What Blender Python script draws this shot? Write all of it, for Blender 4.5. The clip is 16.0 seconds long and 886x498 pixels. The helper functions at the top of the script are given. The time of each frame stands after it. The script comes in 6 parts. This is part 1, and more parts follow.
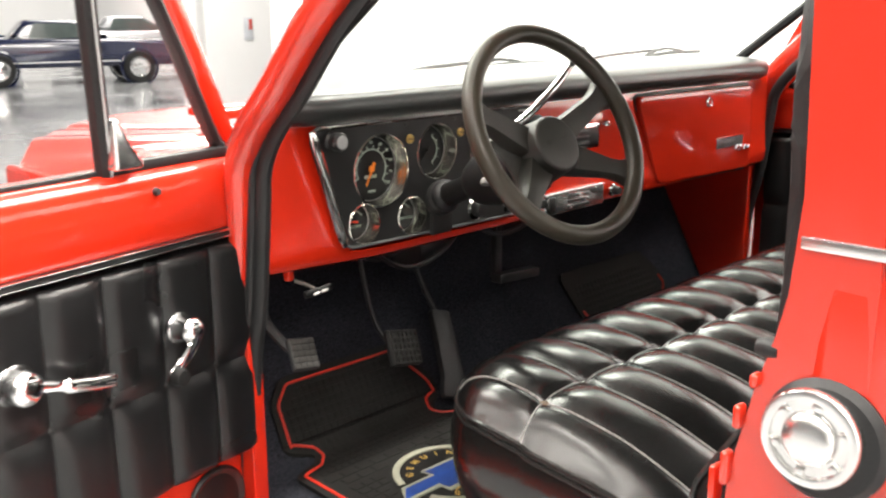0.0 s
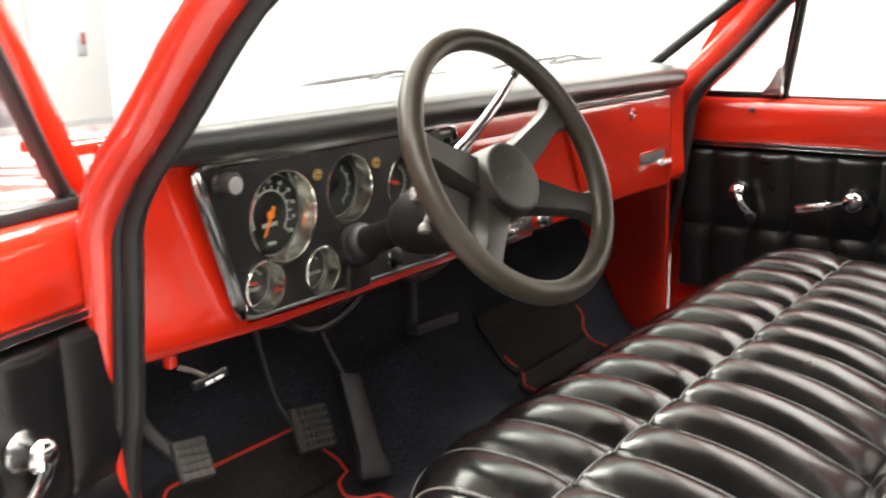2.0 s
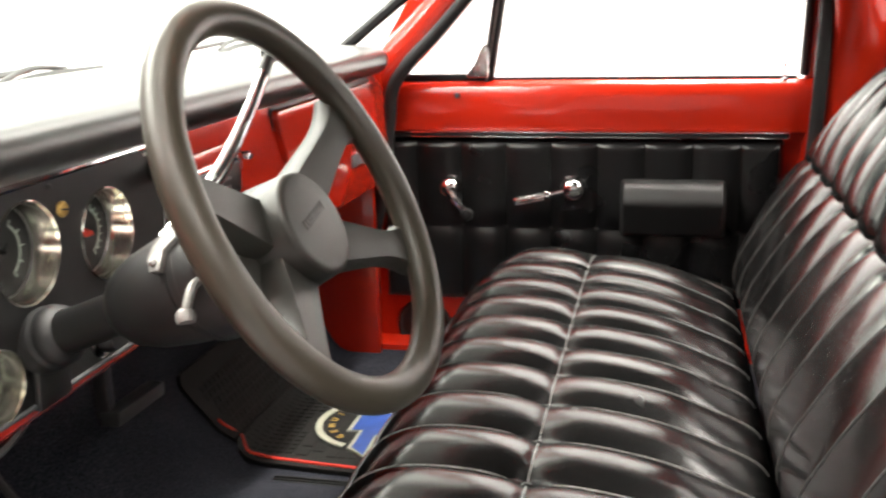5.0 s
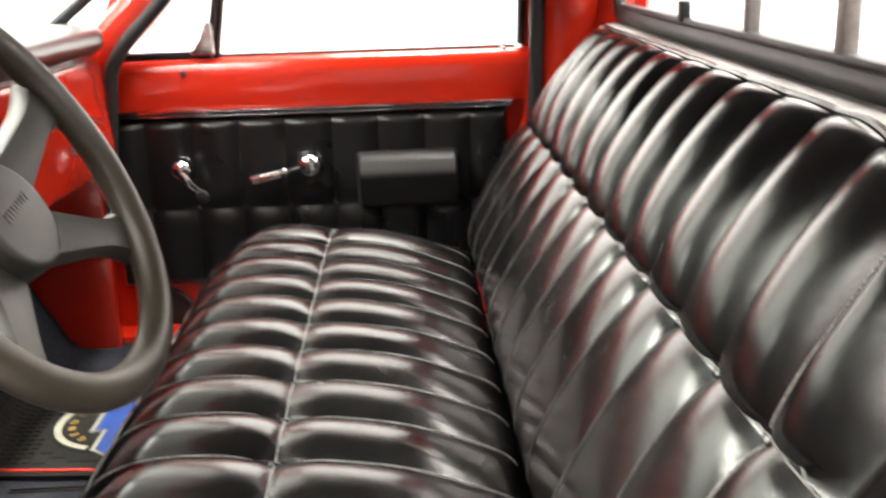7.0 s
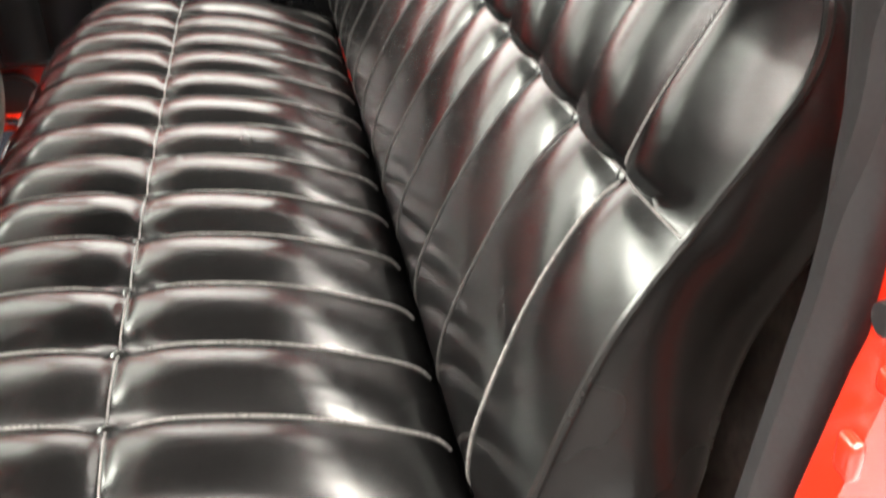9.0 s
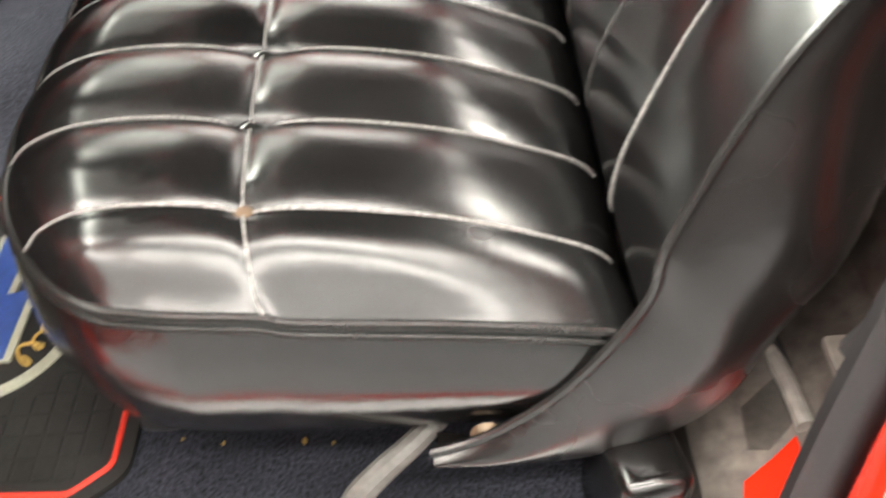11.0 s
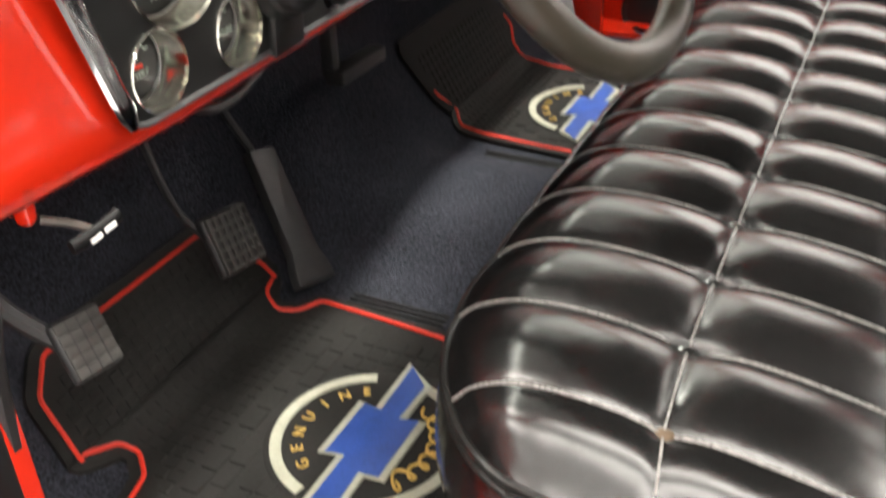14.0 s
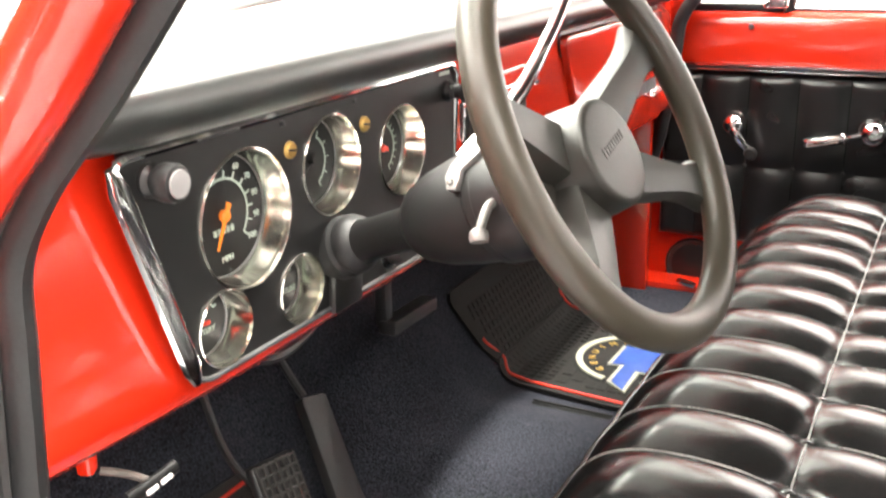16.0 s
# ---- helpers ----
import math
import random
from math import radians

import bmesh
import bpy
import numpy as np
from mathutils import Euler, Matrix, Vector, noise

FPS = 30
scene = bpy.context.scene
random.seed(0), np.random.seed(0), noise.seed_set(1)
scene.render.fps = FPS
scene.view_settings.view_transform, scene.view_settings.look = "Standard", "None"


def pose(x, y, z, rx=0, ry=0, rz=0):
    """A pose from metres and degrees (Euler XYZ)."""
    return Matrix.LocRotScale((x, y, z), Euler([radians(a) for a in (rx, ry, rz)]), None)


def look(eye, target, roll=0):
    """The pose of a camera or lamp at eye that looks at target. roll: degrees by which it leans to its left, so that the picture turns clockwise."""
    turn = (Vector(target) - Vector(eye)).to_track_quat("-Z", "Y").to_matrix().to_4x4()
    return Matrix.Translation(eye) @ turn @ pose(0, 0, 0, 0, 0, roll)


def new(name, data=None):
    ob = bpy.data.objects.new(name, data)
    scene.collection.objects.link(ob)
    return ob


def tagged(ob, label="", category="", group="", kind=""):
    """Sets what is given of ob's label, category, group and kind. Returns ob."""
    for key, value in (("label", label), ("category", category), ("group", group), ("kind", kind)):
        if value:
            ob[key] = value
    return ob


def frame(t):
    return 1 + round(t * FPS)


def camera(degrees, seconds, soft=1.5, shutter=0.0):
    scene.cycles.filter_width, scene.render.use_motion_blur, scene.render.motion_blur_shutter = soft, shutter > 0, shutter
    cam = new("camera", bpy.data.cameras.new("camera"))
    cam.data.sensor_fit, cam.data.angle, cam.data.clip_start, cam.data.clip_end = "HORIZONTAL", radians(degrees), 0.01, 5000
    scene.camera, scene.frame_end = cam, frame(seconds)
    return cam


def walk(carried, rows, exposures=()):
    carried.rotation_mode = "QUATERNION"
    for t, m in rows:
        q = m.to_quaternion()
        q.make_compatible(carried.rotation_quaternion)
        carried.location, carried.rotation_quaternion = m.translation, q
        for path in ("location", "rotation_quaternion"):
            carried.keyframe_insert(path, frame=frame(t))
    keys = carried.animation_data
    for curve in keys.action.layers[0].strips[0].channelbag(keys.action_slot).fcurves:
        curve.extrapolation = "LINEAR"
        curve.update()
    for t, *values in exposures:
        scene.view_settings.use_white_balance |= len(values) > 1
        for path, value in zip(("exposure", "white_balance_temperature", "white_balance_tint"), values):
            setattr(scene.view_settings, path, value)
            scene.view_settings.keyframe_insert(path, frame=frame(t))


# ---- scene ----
cam = camera(48.2, 16.0, 2.2, 0.8)
PATH = [
    (0, (-1.766, -1.296, 1.443), (-0.381, 0.064, 0.962), -0.3),
    (0.5, (-1.717, -1.211, 1.441), (-0.282, 0.095, 0.954), -0.4),
    (1, (-1.671, -1.133, 1.441), (-0.197, 0.131, 0.961), -0.4),
    (1.5, (-1.625, -1.056, 1.436), (-0.111, 0.166, 0.97), -0.6),
    (2, (-1.57, -0.968, 1.429), (0.01, 0.167, 0.964), -1.0),
    (2.5, (-1.52, -0.895, 1.426), (0.128, 0.137, 0.955), -1.1),
    (3, (-1.466, -0.825, 1.421), (0.244, 0.101, 0.949), -1.3),
    (3.2, (-1.442, -0.798, 1.417), (0.291, 0.082, 0.946), -1.6),
    (5.3, (-1.272, -0.596, 1.416), (0.626, -0.237, 0.898), -1.6),
    (5.5, (-1.271, -0.603, 1.421), (0.635, -0.289, 0.903), -1.7),
    (6, (-1.272, -0.608, 1.415), (0.654, -0.427, 0.905), -1.6),
    (6.5, (-1.275, -0.618, 1.416), (0.653, -0.569, 0.887), -1.9),
    (7, (-1.277, -0.624, 1.414), (0.637, -0.69, 0.839), -1.8),
    (7.5, (-1.278, -0.631, 1.41), (0.608, -0.794, 0.766), -1.9),
    (8, (-1.279, -0.638, 1.404), (0.567, -0.885, 0.677), -2.1),
    (8.2, (-1.278, -0.641, 1.4), (0.545, -0.901, 0.619), -2.2),
    (10.3, (-1.258, -0.64, 1.363), (0.282, -0.759, 0.093), -4.3),
    (10.5, (-1.261, -0.642, 1.355), (0.26, -0.704, 0.059), -4.9),
    (11, (-1.257, -0.63, 1.349), (0.188, -0.59, -0.033), -4.6),
    (11.5, (-1.257, -0.618, 1.346), (0.163, -0.464, -0.053), -4.2),
    (12, (-1.257, -0.605, 1.349), (0.148, -0.332, -0.048), -3.8),
    (12.5, (-1.259, -0.59, 1.353), (0.147, -0.19, -0.011), -3.2),
    (13, (-1.262, -0.577, 1.364), (0.175, -0.043, 0.079), -2.7),
    (13.5, (-1.264, -0.568, 1.373), (0.213, 0.083, 0.191), -2.1),
    (14, (-1.265, -0.566, 1.38), (0.261, 0.171, 0.317), -1.8),
    (14.5, (-1.269, -0.565, 1.39), (0.32, 0.217, 0.461), -1.7),
    (15, (-1.272, -0.566, 1.399), (0.362, 0.26, 0.596), -1.6),
    (15.5, (-1.277, -0.568, 1.405), (0.382, 0.303, 0.704), -1.5),
    (16, (-1.281, -0.569, 1.412), (0.39, 0.328, 0.777), -1.5),
]
EXPOSURES = [(0, -0.85), (2, -0.7), (3.2, -0.74), (5.3, -0.5), (8.2, -0.28), (10.3, 0.16), (11, 0.04), (12.5, -0.48), (13.5, -0.48), (14.5, -0.2), (16, 0.4)]
walk(cam, [(t, look(eye, target, roll)) for t, eye, target, roll in PATH], EXPOSURES)

# ---- world and light ----
world = bpy.data.worlds.new("world")
scene.world = world
world.use_nodes = True
world.node_tree.nodes["Background"].inputs[0].default_value = (0.95, 0.97, 1.0, 1)
world.node_tree.nodes["Background"].inputs[1].default_value = 0.35


def area_lamp(x, y, z, sx, sy, watts, colour=(1.0, 0.945, 0.865)):
    data = bpy.data.lights.new("ceiling_lamp", "AREA")
    data.shape, data.size, data.size_y, data.energy, data.color = "RECTANGLE", sx, sy, watts, colour
    ob = new("ceiling_lamp", data)
    ob.matrix_world = pose(x, y, z)
    return ob


GROUND = -0.15
CEIL = 5.2
# x, y, width, length, watts of each ceiling fixture
# the -6.2 pair is added, unseen, to brighten reflections on the seat's near end
LAMPS = [(x, y, w, 6.8, watts) for x, w, watts in ((-1.75, 0.45, 430), (-3.1, 0.45, 500), (-4.6, 0.22, 150), (-6.2, 0.22, 120)) for y in (-3.2, 3.8)]
LAMPS += [(1.2, 3.7, 6.5, 1.9, 1620)]
LAMPS += [(0.5, -4.0, 2.0, 2.6, 780), (2.2, -3.2, 3.0, 6.0, 850)]
# the first of these is added, out of view, to light the booth wall
LAMPS += [(x, y, 2.0, 6.0, 780) for x, y in ((6.4, 10.4), (9.0, 19.0), (4.0, 27.0), (13.0, 27.0))]
LAMPS += [(1.3, -0.67, 4.0, 0.36, 860)]
for lx, ly, sx, sy, watts in LAMPS:
    area_lamp(lx, ly, CEIL - 0.16, sx, sy, watts)


# ---- materials ----
def material(name, colour, rough=0.5, metal=0.0, coat=0.0, spec=0.5, grain=0.0, scale=60.0, bump=0.0, blotch=0.0, blotch_scale=4.0, rough_var=0.0, emit=0.0, bump_dist=0.001, wrinkle=0.0):
    """A principled material with variation of tone at two scales and fine relief."""
    m = bpy.data.materials.new(name)
    m.use_nodes = True
    nt = m.node_tree
    b = nt.nodes["Principled BSDF"]
    b.inputs["Base Color"].default_value = (*colour, 1)
    b.inputs["Roughness"].default_value = rough
    b.inputs["Metallic"].default_value = metal
    b.inputs["Specular IOR Level"].default_value = spec
    b.inputs["Coat Weight"].default_value = coat
    b.inputs["Coat Roughness"].default_value = 0.04
    if emit:
        b.inputs["Emission Color"].default_value = (*colour, 1)
        b.inputs["Emission Strength"].default_value = emit
    co = nt.nodes.new("ShaderNodeTexCoord")
    fine = nt.nodes.new("ShaderNodeTexNoise")
    fine.inputs["Scale"].default_value, fine.inputs["Detail"].default_value = scale, 4
    wide = nt.nodes.new("ShaderNodeTexNoise")
    wide.inputs["Scale"].default_value, wide.inputs["Detail"].default_value = blotch_scale, 3
    for n in (fine, wide):
        nt.links.new(co.outputs["Object"], n.inputs["Vector"])
    if grain or blotch:
        last = None
        for n, amount in ((fine, grain), (wide, blotch)):
            if not amount:
                continue
            ramp = nt.nodes.new("ShaderNodeMapRange")
            ramp.inputs["From Min"].default_value, ramp.inputs["From Max"].default_value = 0.3, 0.7
            ramp.inputs["To Min"].default_value, ramp.inputs["To Max"].default_value = 1 - amount, 1 + amount
            nt.links.new(n.outputs["Fac"], ramp.inputs["Value"])
            mul = nt.nodes.new("ShaderNodeVectorMath")
            mul.operation = "SCALE"
            if last:
                nt.links.new(last, mul.inputs[0])
            else:
                mul.inputs[0].default_value = colour
            nt.links.new(ramp.outputs["Result"], mul.inputs["Scale"])
            last = mul.outputs["Vector"]
        nt.links.new(last, b.inputs["Base Color"])
    if rough_var:
        ramp = nt.nodes.new("ShaderNodeMapRange")
        ramp.inputs["From Min"].default_value, ramp.inputs["From Max"].default_value = 0.3, 0.7
        ramp.inputs["To Min"].default_value, ramp.inputs["To Max"].default_value = max(0.0, rough - rough_var), rough + rough_var
        nt.links.new(wide.outputs["Fac"], ramp.inputs["Value"])
        nt.links.new(ramp.outputs["Result"], b.inputs["Roughness"])
    if bump:
        bn = nt.nodes.new("ShaderNodeBump")
        bn.inputs["Strength"].default_value, bn.inputs["Distance"].default_value = bump, bump_dist
        nt.links.new(fine.outputs["Fac"], bn.inputs["Height"])
        nt.links.new(bn.outputs["Normal"], b.inputs["Normal"])
        if wrinkle:
            folds = nt.nodes.new("ShaderNodeTexNoise")
            folds.inputs["Scale"].default_value, folds.inputs["Detail"].default_value = 38.0, 6.0
            folds.inputs["Distortion"].default_value = 0.9
            nt.links.new(co.outputs["Object"], folds.inputs["Vector"])
            b2 = nt.nodes.new("ShaderNodeBump")
            b2.inputs["Strength"].default_value, b2.inputs["Distance"].default_value = wrinkle, 0.003
            nt.links.new(folds.outputs["Fac"], b2.inputs["Height"])
            nt.links.new(b2.outputs["Normal"], bn.inputs["Normal"])
    return m


def glass_material(name, tint=(1, 1, 1)):
    """A thin pane: clear, with a mirror reflection that grows at a slant."""
    m = bpy.data.materials.new(name)
    m.use_nodes = True
    nt = m.node_tree
    nt.nodes.remove(nt.nodes["Principled BSDF"])
    mix, clear, gloss, lw, power, scale = (nt.nodes.new(n) for n in ("ShaderNodeMixShader", "ShaderNodeBsdfTransparent", "ShaderNodeBsdfGlossy", "ShaderNodeLayerWeight", "ShaderNodeMath", "ShaderNodeMath"))
    clear.inputs[0].default_value = (*tint, 1)
    gloss.inputs["Roughness"].default_value = 0.01
    power.operation, scale.operation = "POWER", "MULTIPLY_ADD"
    power.inputs[1].default_value = 5.0
    scale.inputs[1].default_value, scale.inputs[2].default_value = 0.6, 0.03
    nt.links.new(lw.outputs["Facing"], power.inputs[0])
    nt.links.new(power.outputs[0], scale.inputs[0])
    nt.links.new(scale.outputs[0], mix.inputs[0])
    nt.links.new(clear.outputs[0], mix.inputs[1])
    nt.links.new(gloss.outputs[0], mix.inputs[2])
    nt.links.new(mix.outputs[0], nt.nodes["Material Output"].inputs["Surface"])
    return m


RED = material("red_paint", (0.54, 0.021, 0.0065), 0.20, coat=1.0, blotch=0.04, blotch_scale=2.0, grain=0.02, scale=900, bump=0.03, bump_dist=0.0004)
VINYL = material("black_vinyl", (0.0052, 0.0050, 0.0050), 0.225, spec=0.48, grain=0.25, scale=700, bump=0.05, blotch=0.25, blotch_scale=7.0, rough_var=0.05, bump_dist=0.0005, wrinkle=0.07)
BACKVINYL = material("soft_black_vinyl", (0.0042, 0.0040, 0.0040), 0.225, spec=0.48, grain=0.25, scale=700, bump=0.05, blotch=0.25, blotch_scale=7.0, rough_var=0.04, bump_dist=0.0005, wrinkle=0.05)
SIDEVINYL = material("matt_black_vinyl", (0.0085, 0.0076, 0.0073), 0.26, spec=0.5, grain=0.3, scale=500, bump=0.12, blotch=0.35, blotch_scale=6.0, rough_var=0.08, bump_dist=0.0006, wrinkle=0.13)
BOXVINYL = material("smooth_black_vinyl", (0.0055, 0.0052, 0.0050), 0.19, spec=0.5, grain=0.25, scale=600, bump=0.06, blotch=0.3, blotch_scale=7.0, rough_var=0.05, bump_dist=0.0005, wrinkle=0.16)
DOORVINYL = material("door_vinyl", (0.007, 0.0070, 0.0074), 0.30, spec=0.38, grain=0.25, scale=800, bump=0.15, blotch=0.2, blotch_scale=6.0, rough_var=0.05, bump_dist=0.0006)
BUTTON = material("button_vinyl", (0.012, 0.0115, 0.011), 0.12, spec=0.9, grain=0.1, scale=500, blotch=0.1)
PADVINYL = material("dash_pad_vinyl", (0.014, 0.0155, 0.015), 0.33, spec=0.75, grain=0.3, scale=1200, bump=0.25, blotch=0.15, blotch_scale=5.0, bump_dist=0.0006)
RUBBER = material("weatherstrip_rubber", (0.013, 0.013, 0.0135), 0.5, spec=0.4, grain=0.2, scale=300, bump=0.15, blotch=0.25, blotch_scale=9.0)
MATRUBBER = material("mat_rubber", (0.0140, 0.0136, 0.0128), 0.60, spec=0.12, grain=0.25, scale=500, bump=0.2, blotch=0.3, blotch_scale=10.0, rough_var=0.07)
PLASTIC = material("black_plastic", (0.011, 0.011, 0.011), 0.42, spec=0.45, grain=0.2, scale=900, bump=0.2, blotch=0.15, blotch_scale=12)
RIMMAT = material("wheel_rim_plastic", (0.034, 0.0295, 0.0210), 0.36, spec=0.45, grain=0.15, scale=1500, bump=0.3, blotch=0.15, blotch_scale=9, rough_var=0.06, bump_dist=0.0004)
WHEELMAT = material("wheel_soft_plastic", (0.027, 0.0265, 0.0230), 0.42, spec=0.45, grain=0.15, scale=1500, bump=0.3, blotch=0.12, blotch_scale=8, rough_var=0.05, bump_dist=0.0004)
CHROME = material("chrome", (0.86, 0.86, 0.86), 0.06, metal=1.0, blotch=0.03, blotch_scale=20, rough_var=0.02)
STEEL = material("brushed_steel", (0.55, 0.55, 0.54), 0.3, metal=1.0, blotch=0.1, blotch_scale=15, grain=0.1, scale=300)
CUP = material("cup_ring_metal", (0.80, 0.79, 0.72), 0.15, metal=1.0, blotch=0.15, blotch_scale=30)
ALU = material("cast_aluminium", (0.24, 0.235, 0.225), 0.48, metal=0.6, blotch=0.12, blotch_scale=60, grain=0.1, scale=300, bump=0.1)
SATIN = material("satin_chrome", (0.78, 0.78, 0.77), 0.24, metal=1.0, blotch=0.05, blotch_scale=20)
GREYRUB = material("grey_rubber", (0.075, 0.072, 0.066), 0.6, grain=0.2, scale=200, blotch=0.2, blotch_scale=20, bump=0.2)
OLDGREY = material("dull_brown_grey_metal", (0.055, 0.047, 0.040), 0.55, grain=0.25, scale=120, blotch=0.35, blotch_scale=12, bump=0.1)
PEDALRUB = material("worn_pedal_rubber", (0.026, 0.0245, 0.022), 0.6, grain=0.2, scale=250, blotch=0.25, blotch_scale=30, bump=0.2)
OLDBRASS = material("dull_brass", (0.10, 0.07, 0.045), 0.5, metal=0.5, blotch=0.3, blotch_scale=90)
BRASS = material("brass", (0.50, 0.33, 0.10), 0.4, metal=0.8, blotch=0.2, blotch_scale=60)
THREAD = material("grey_thread", (0.17, 0.163, 0.155), 0.7, grain=0.5, scale=260, bump=0.6, blotch=0.1)
DARKTHREAD = material("dark_thread", (0.045, 0.042, 0.040), 0.7, grain=0.5, scale=260, bump=0.6, blotch=0.1)
PIPING = material("vinyl_piping", (0.012, 0.0116, 0.0112), 0.22, spec=0.5, grain=0.2, scale=400, bump=0.1, blotch=0.2, blotch_scale=12)
CARPET = material("carpet", (0.021, 0.0226, 0.0295), 0.95, spec=0.15, grain=0.9, scale=300, bump=1.0, blotch=0.25, blotch_scale=6, bump_dist=0.004)
REDLINE = material("red_rubber", (0.55, 0.03, 0.015), 0.5, grain=0.1, scale=200, blotch=0.1)
CREAM = material("cream_rubber", (0.27, 0.272, 0.212), 0.6, grain=0.12, scale=300, blotch=0.15, blotch_scale=20, bump=0.1)
BLUE = material("blue_rubber", (0.012, 0.045, 0.21), 0.55, grain=0.15, scale=300, blotch=0.2, blotch_scale=25, bump=0.1)
GOLD = material("gold_rubber", (0.42, 0.27, 0.06), 0.6, grain=0.2, scale=300, blotch=0.1)
DIRTY = material("bare_dusty_metal", (0.115, 0.098, 0.086), 0.5, grain=0.35, scale=60, blotch=0.7, blotch_scale=9, bump=0.2, rough_var=0.15)
DARKMETAL = material("dark_painted_metal", (0.025, 0.025, 0.026), 0.5, grain=0.2, scale=200, blotch=0.4, blotch_scale=10, bump=0.1)
FACE = material("gauge_black", (0.007, 0.007, 0.007), 0.42, grain=0.15, scale=900, blotch=0.15, blotch_scale=25, bump=0.1)
PRINT = material("dial_print", (0.42, 0.50, 0.43), 0.5, grain=0.05, scale=200)
WHITEPRINT = material("white_print", (0.75, 0.75, 0.73), 0.5, grain=0.05, scale=200)
ORANGE = material("orange_needle", (0.9, 0.24, 0.02), 0.5, grain=0.05, scale=100)
NEEDLERED = material("red_needle", (0.8, 0.06, 0.03), 0.5, grain=0.05, scale=100)
GRIP = material("black_grip_plastic", (0.004, 0.004, 0.0042), 0.45, spec=0.15, grain=0.2, scale=600, blotch=0.15, blotch_scale=20)
GREYKNOB = material("grey_knob_face", (0.2, 0.2, 0.2), 0.4, blotch=0.1, grain=0.1)
WHITEWALL = material("white_wall_paint", (0.86, 0.86, 0.86), 0.7, grain=0.02, scale=40, blotch=0.02, blotch_scale=0.7, bump=0.05)
# darkened for the west wall, so that it bounces less light
DIMWALL = material("dimmed_wall_paint", (0.16, 0.16, 0.16), 0.7, grain=0.03, scale=40, blotch=0.05, blotch_scale=0.7, bump=0.05)
CEILPAINT = material("ceiling_paint", (0.55, 0.55, 0.55), 0.8, grain=0.03, scale=30, blotch=0.05, blotch_scale=0.5, bump=0.05)
CONCRETE = material("polished_concrete", (0.27, 0.275, 0.28), 0.16, grain=0.12, scale=9, blotch=0.2, blotch_scale=0.6, rough_var=0.08, spec=0.5)
NAVY = material("navy_paint", (0.008, 0.014, 0.055), 0.15, coat=1.0, blotch=0.05)
SILVER = material("silver_paint", (0.45, 0.46, 0.48), 0.25, metal=0.5, coat=1.0, blotch=0.05)
TYRE = material("tyre_rubber", (0.02, 0.02, 0.02), 0.8, grain=0.3, scale=60, blotch=0.2)
DARKGLASS = material("car_glass", (0.10, 0.125, 0.12), 0.05, spec=0.6, blotch=0.1)
LAMPWHITE = material("lamp_diffuser", (1.0, 0.98, 0.95), 0.5, emit=6.0)
GLASS = glass_material("clear_glass")
SCREENGLASS = glass_material("tinted_glass", (0.90, 0.965, 0.93))
POSTER = material("poster_print", (0.6, 0.62, 0.66), 0.5, blotch=0.3, blotch_scale=3)
POSTERRED = material("poster_red", (0.55, 0.08, 0.06), 0.5, blotch=0.2, blotch_scale=4)
HEADLINER = material("headliner_cloth", (0.035, 0.032, 0.031), 0.9, grain=0.2, scale=300, blotch=0.1, bump=0.3)
PALE = material("pale_bare_steel", (0.30, 0.275, 0.25), 0.45, grain=0.2, scale=80, blotch=0.4, blotch_scale=14, bump=0.1)
LEDGE = material("pale_ledge_paint", (0.30, 0.29, 0.28), 0.4, grain=0.1, scale=60, blotch=0.25, blotch_scale=8, bump=0.1)
BADGE = material("badge_grey", (0.22, 0.22, 0.23), 0.35, metal=0.6, blotch=0.2, blotch_scale=60)


# ---- mesh helpers ----
def link(name, bm, mat, parent=None, label="", smooth=35):
    me = bpy.data.meshes.new(name)
    bm.normal_update()
    bm.to_mesh(me)
    bm.free()
    for p in me.polygons:
        p.use_smooth = True
    me.set_sharp_from_angle(angle=radians(smooth))
    if mat:
        me.materials.append(mat)
    ob = new(name, me)
    if parent:
        ob.parent = parent
    if label:
        ob["label"] = label
    return ob


def part(name, bm, mat, parent, label="", smooth=35):
    """One mesh object under a thing or under a part."""
    return link(name, bm, mat, parent, label, smooth)


def thing(name, label, category, group="", kind=""):
    ob = new(name)
    ob.empty_display_size = 0.05
    return tagged(ob, label, category, group, kind)


def surf(nu, nv, fn, close_u=False):
    """A sheet of nu x nv quads from fn(u, v) with u, v in 0..1."""
    bm = bmesh.new()
    rows = [[bm.verts.new(fn(i / nu, j / nv)) for j in range(nv + 1)] for i in range(nu if close_u else nu + 1)]
    for i in range(nu):
        a, b = rows[i], rows[(i + 1) % len(rows)]
        for j in range(nv):
            bm.faces.new((a[j], b[j], b[j + 1], a[j + 1]))
    return bm


def smooth_path(pts, per=6, closed=False):
    """A Catmull-Rom line through the points."""
    P = [Vector(p) for p in pts]
    n = len(P)
    out = []
    for i in range(n if closed else n - 1):
        a, b, c, d = (P[(i + k) % n] if closed else P[min(max(i + k, 0), n - 1)] for k in (-1, 0, 1, 2))
        for s in range(per):
            t = s / per
            out.append(0.5 * (2 * b + (c - a) * t + (2 * a - 5 * b + 4 * c - d) * t * t + (3 * b - a - 3 * c + d) * t ** 3))
    if not closed:
        out.append(P[-1])
    return out


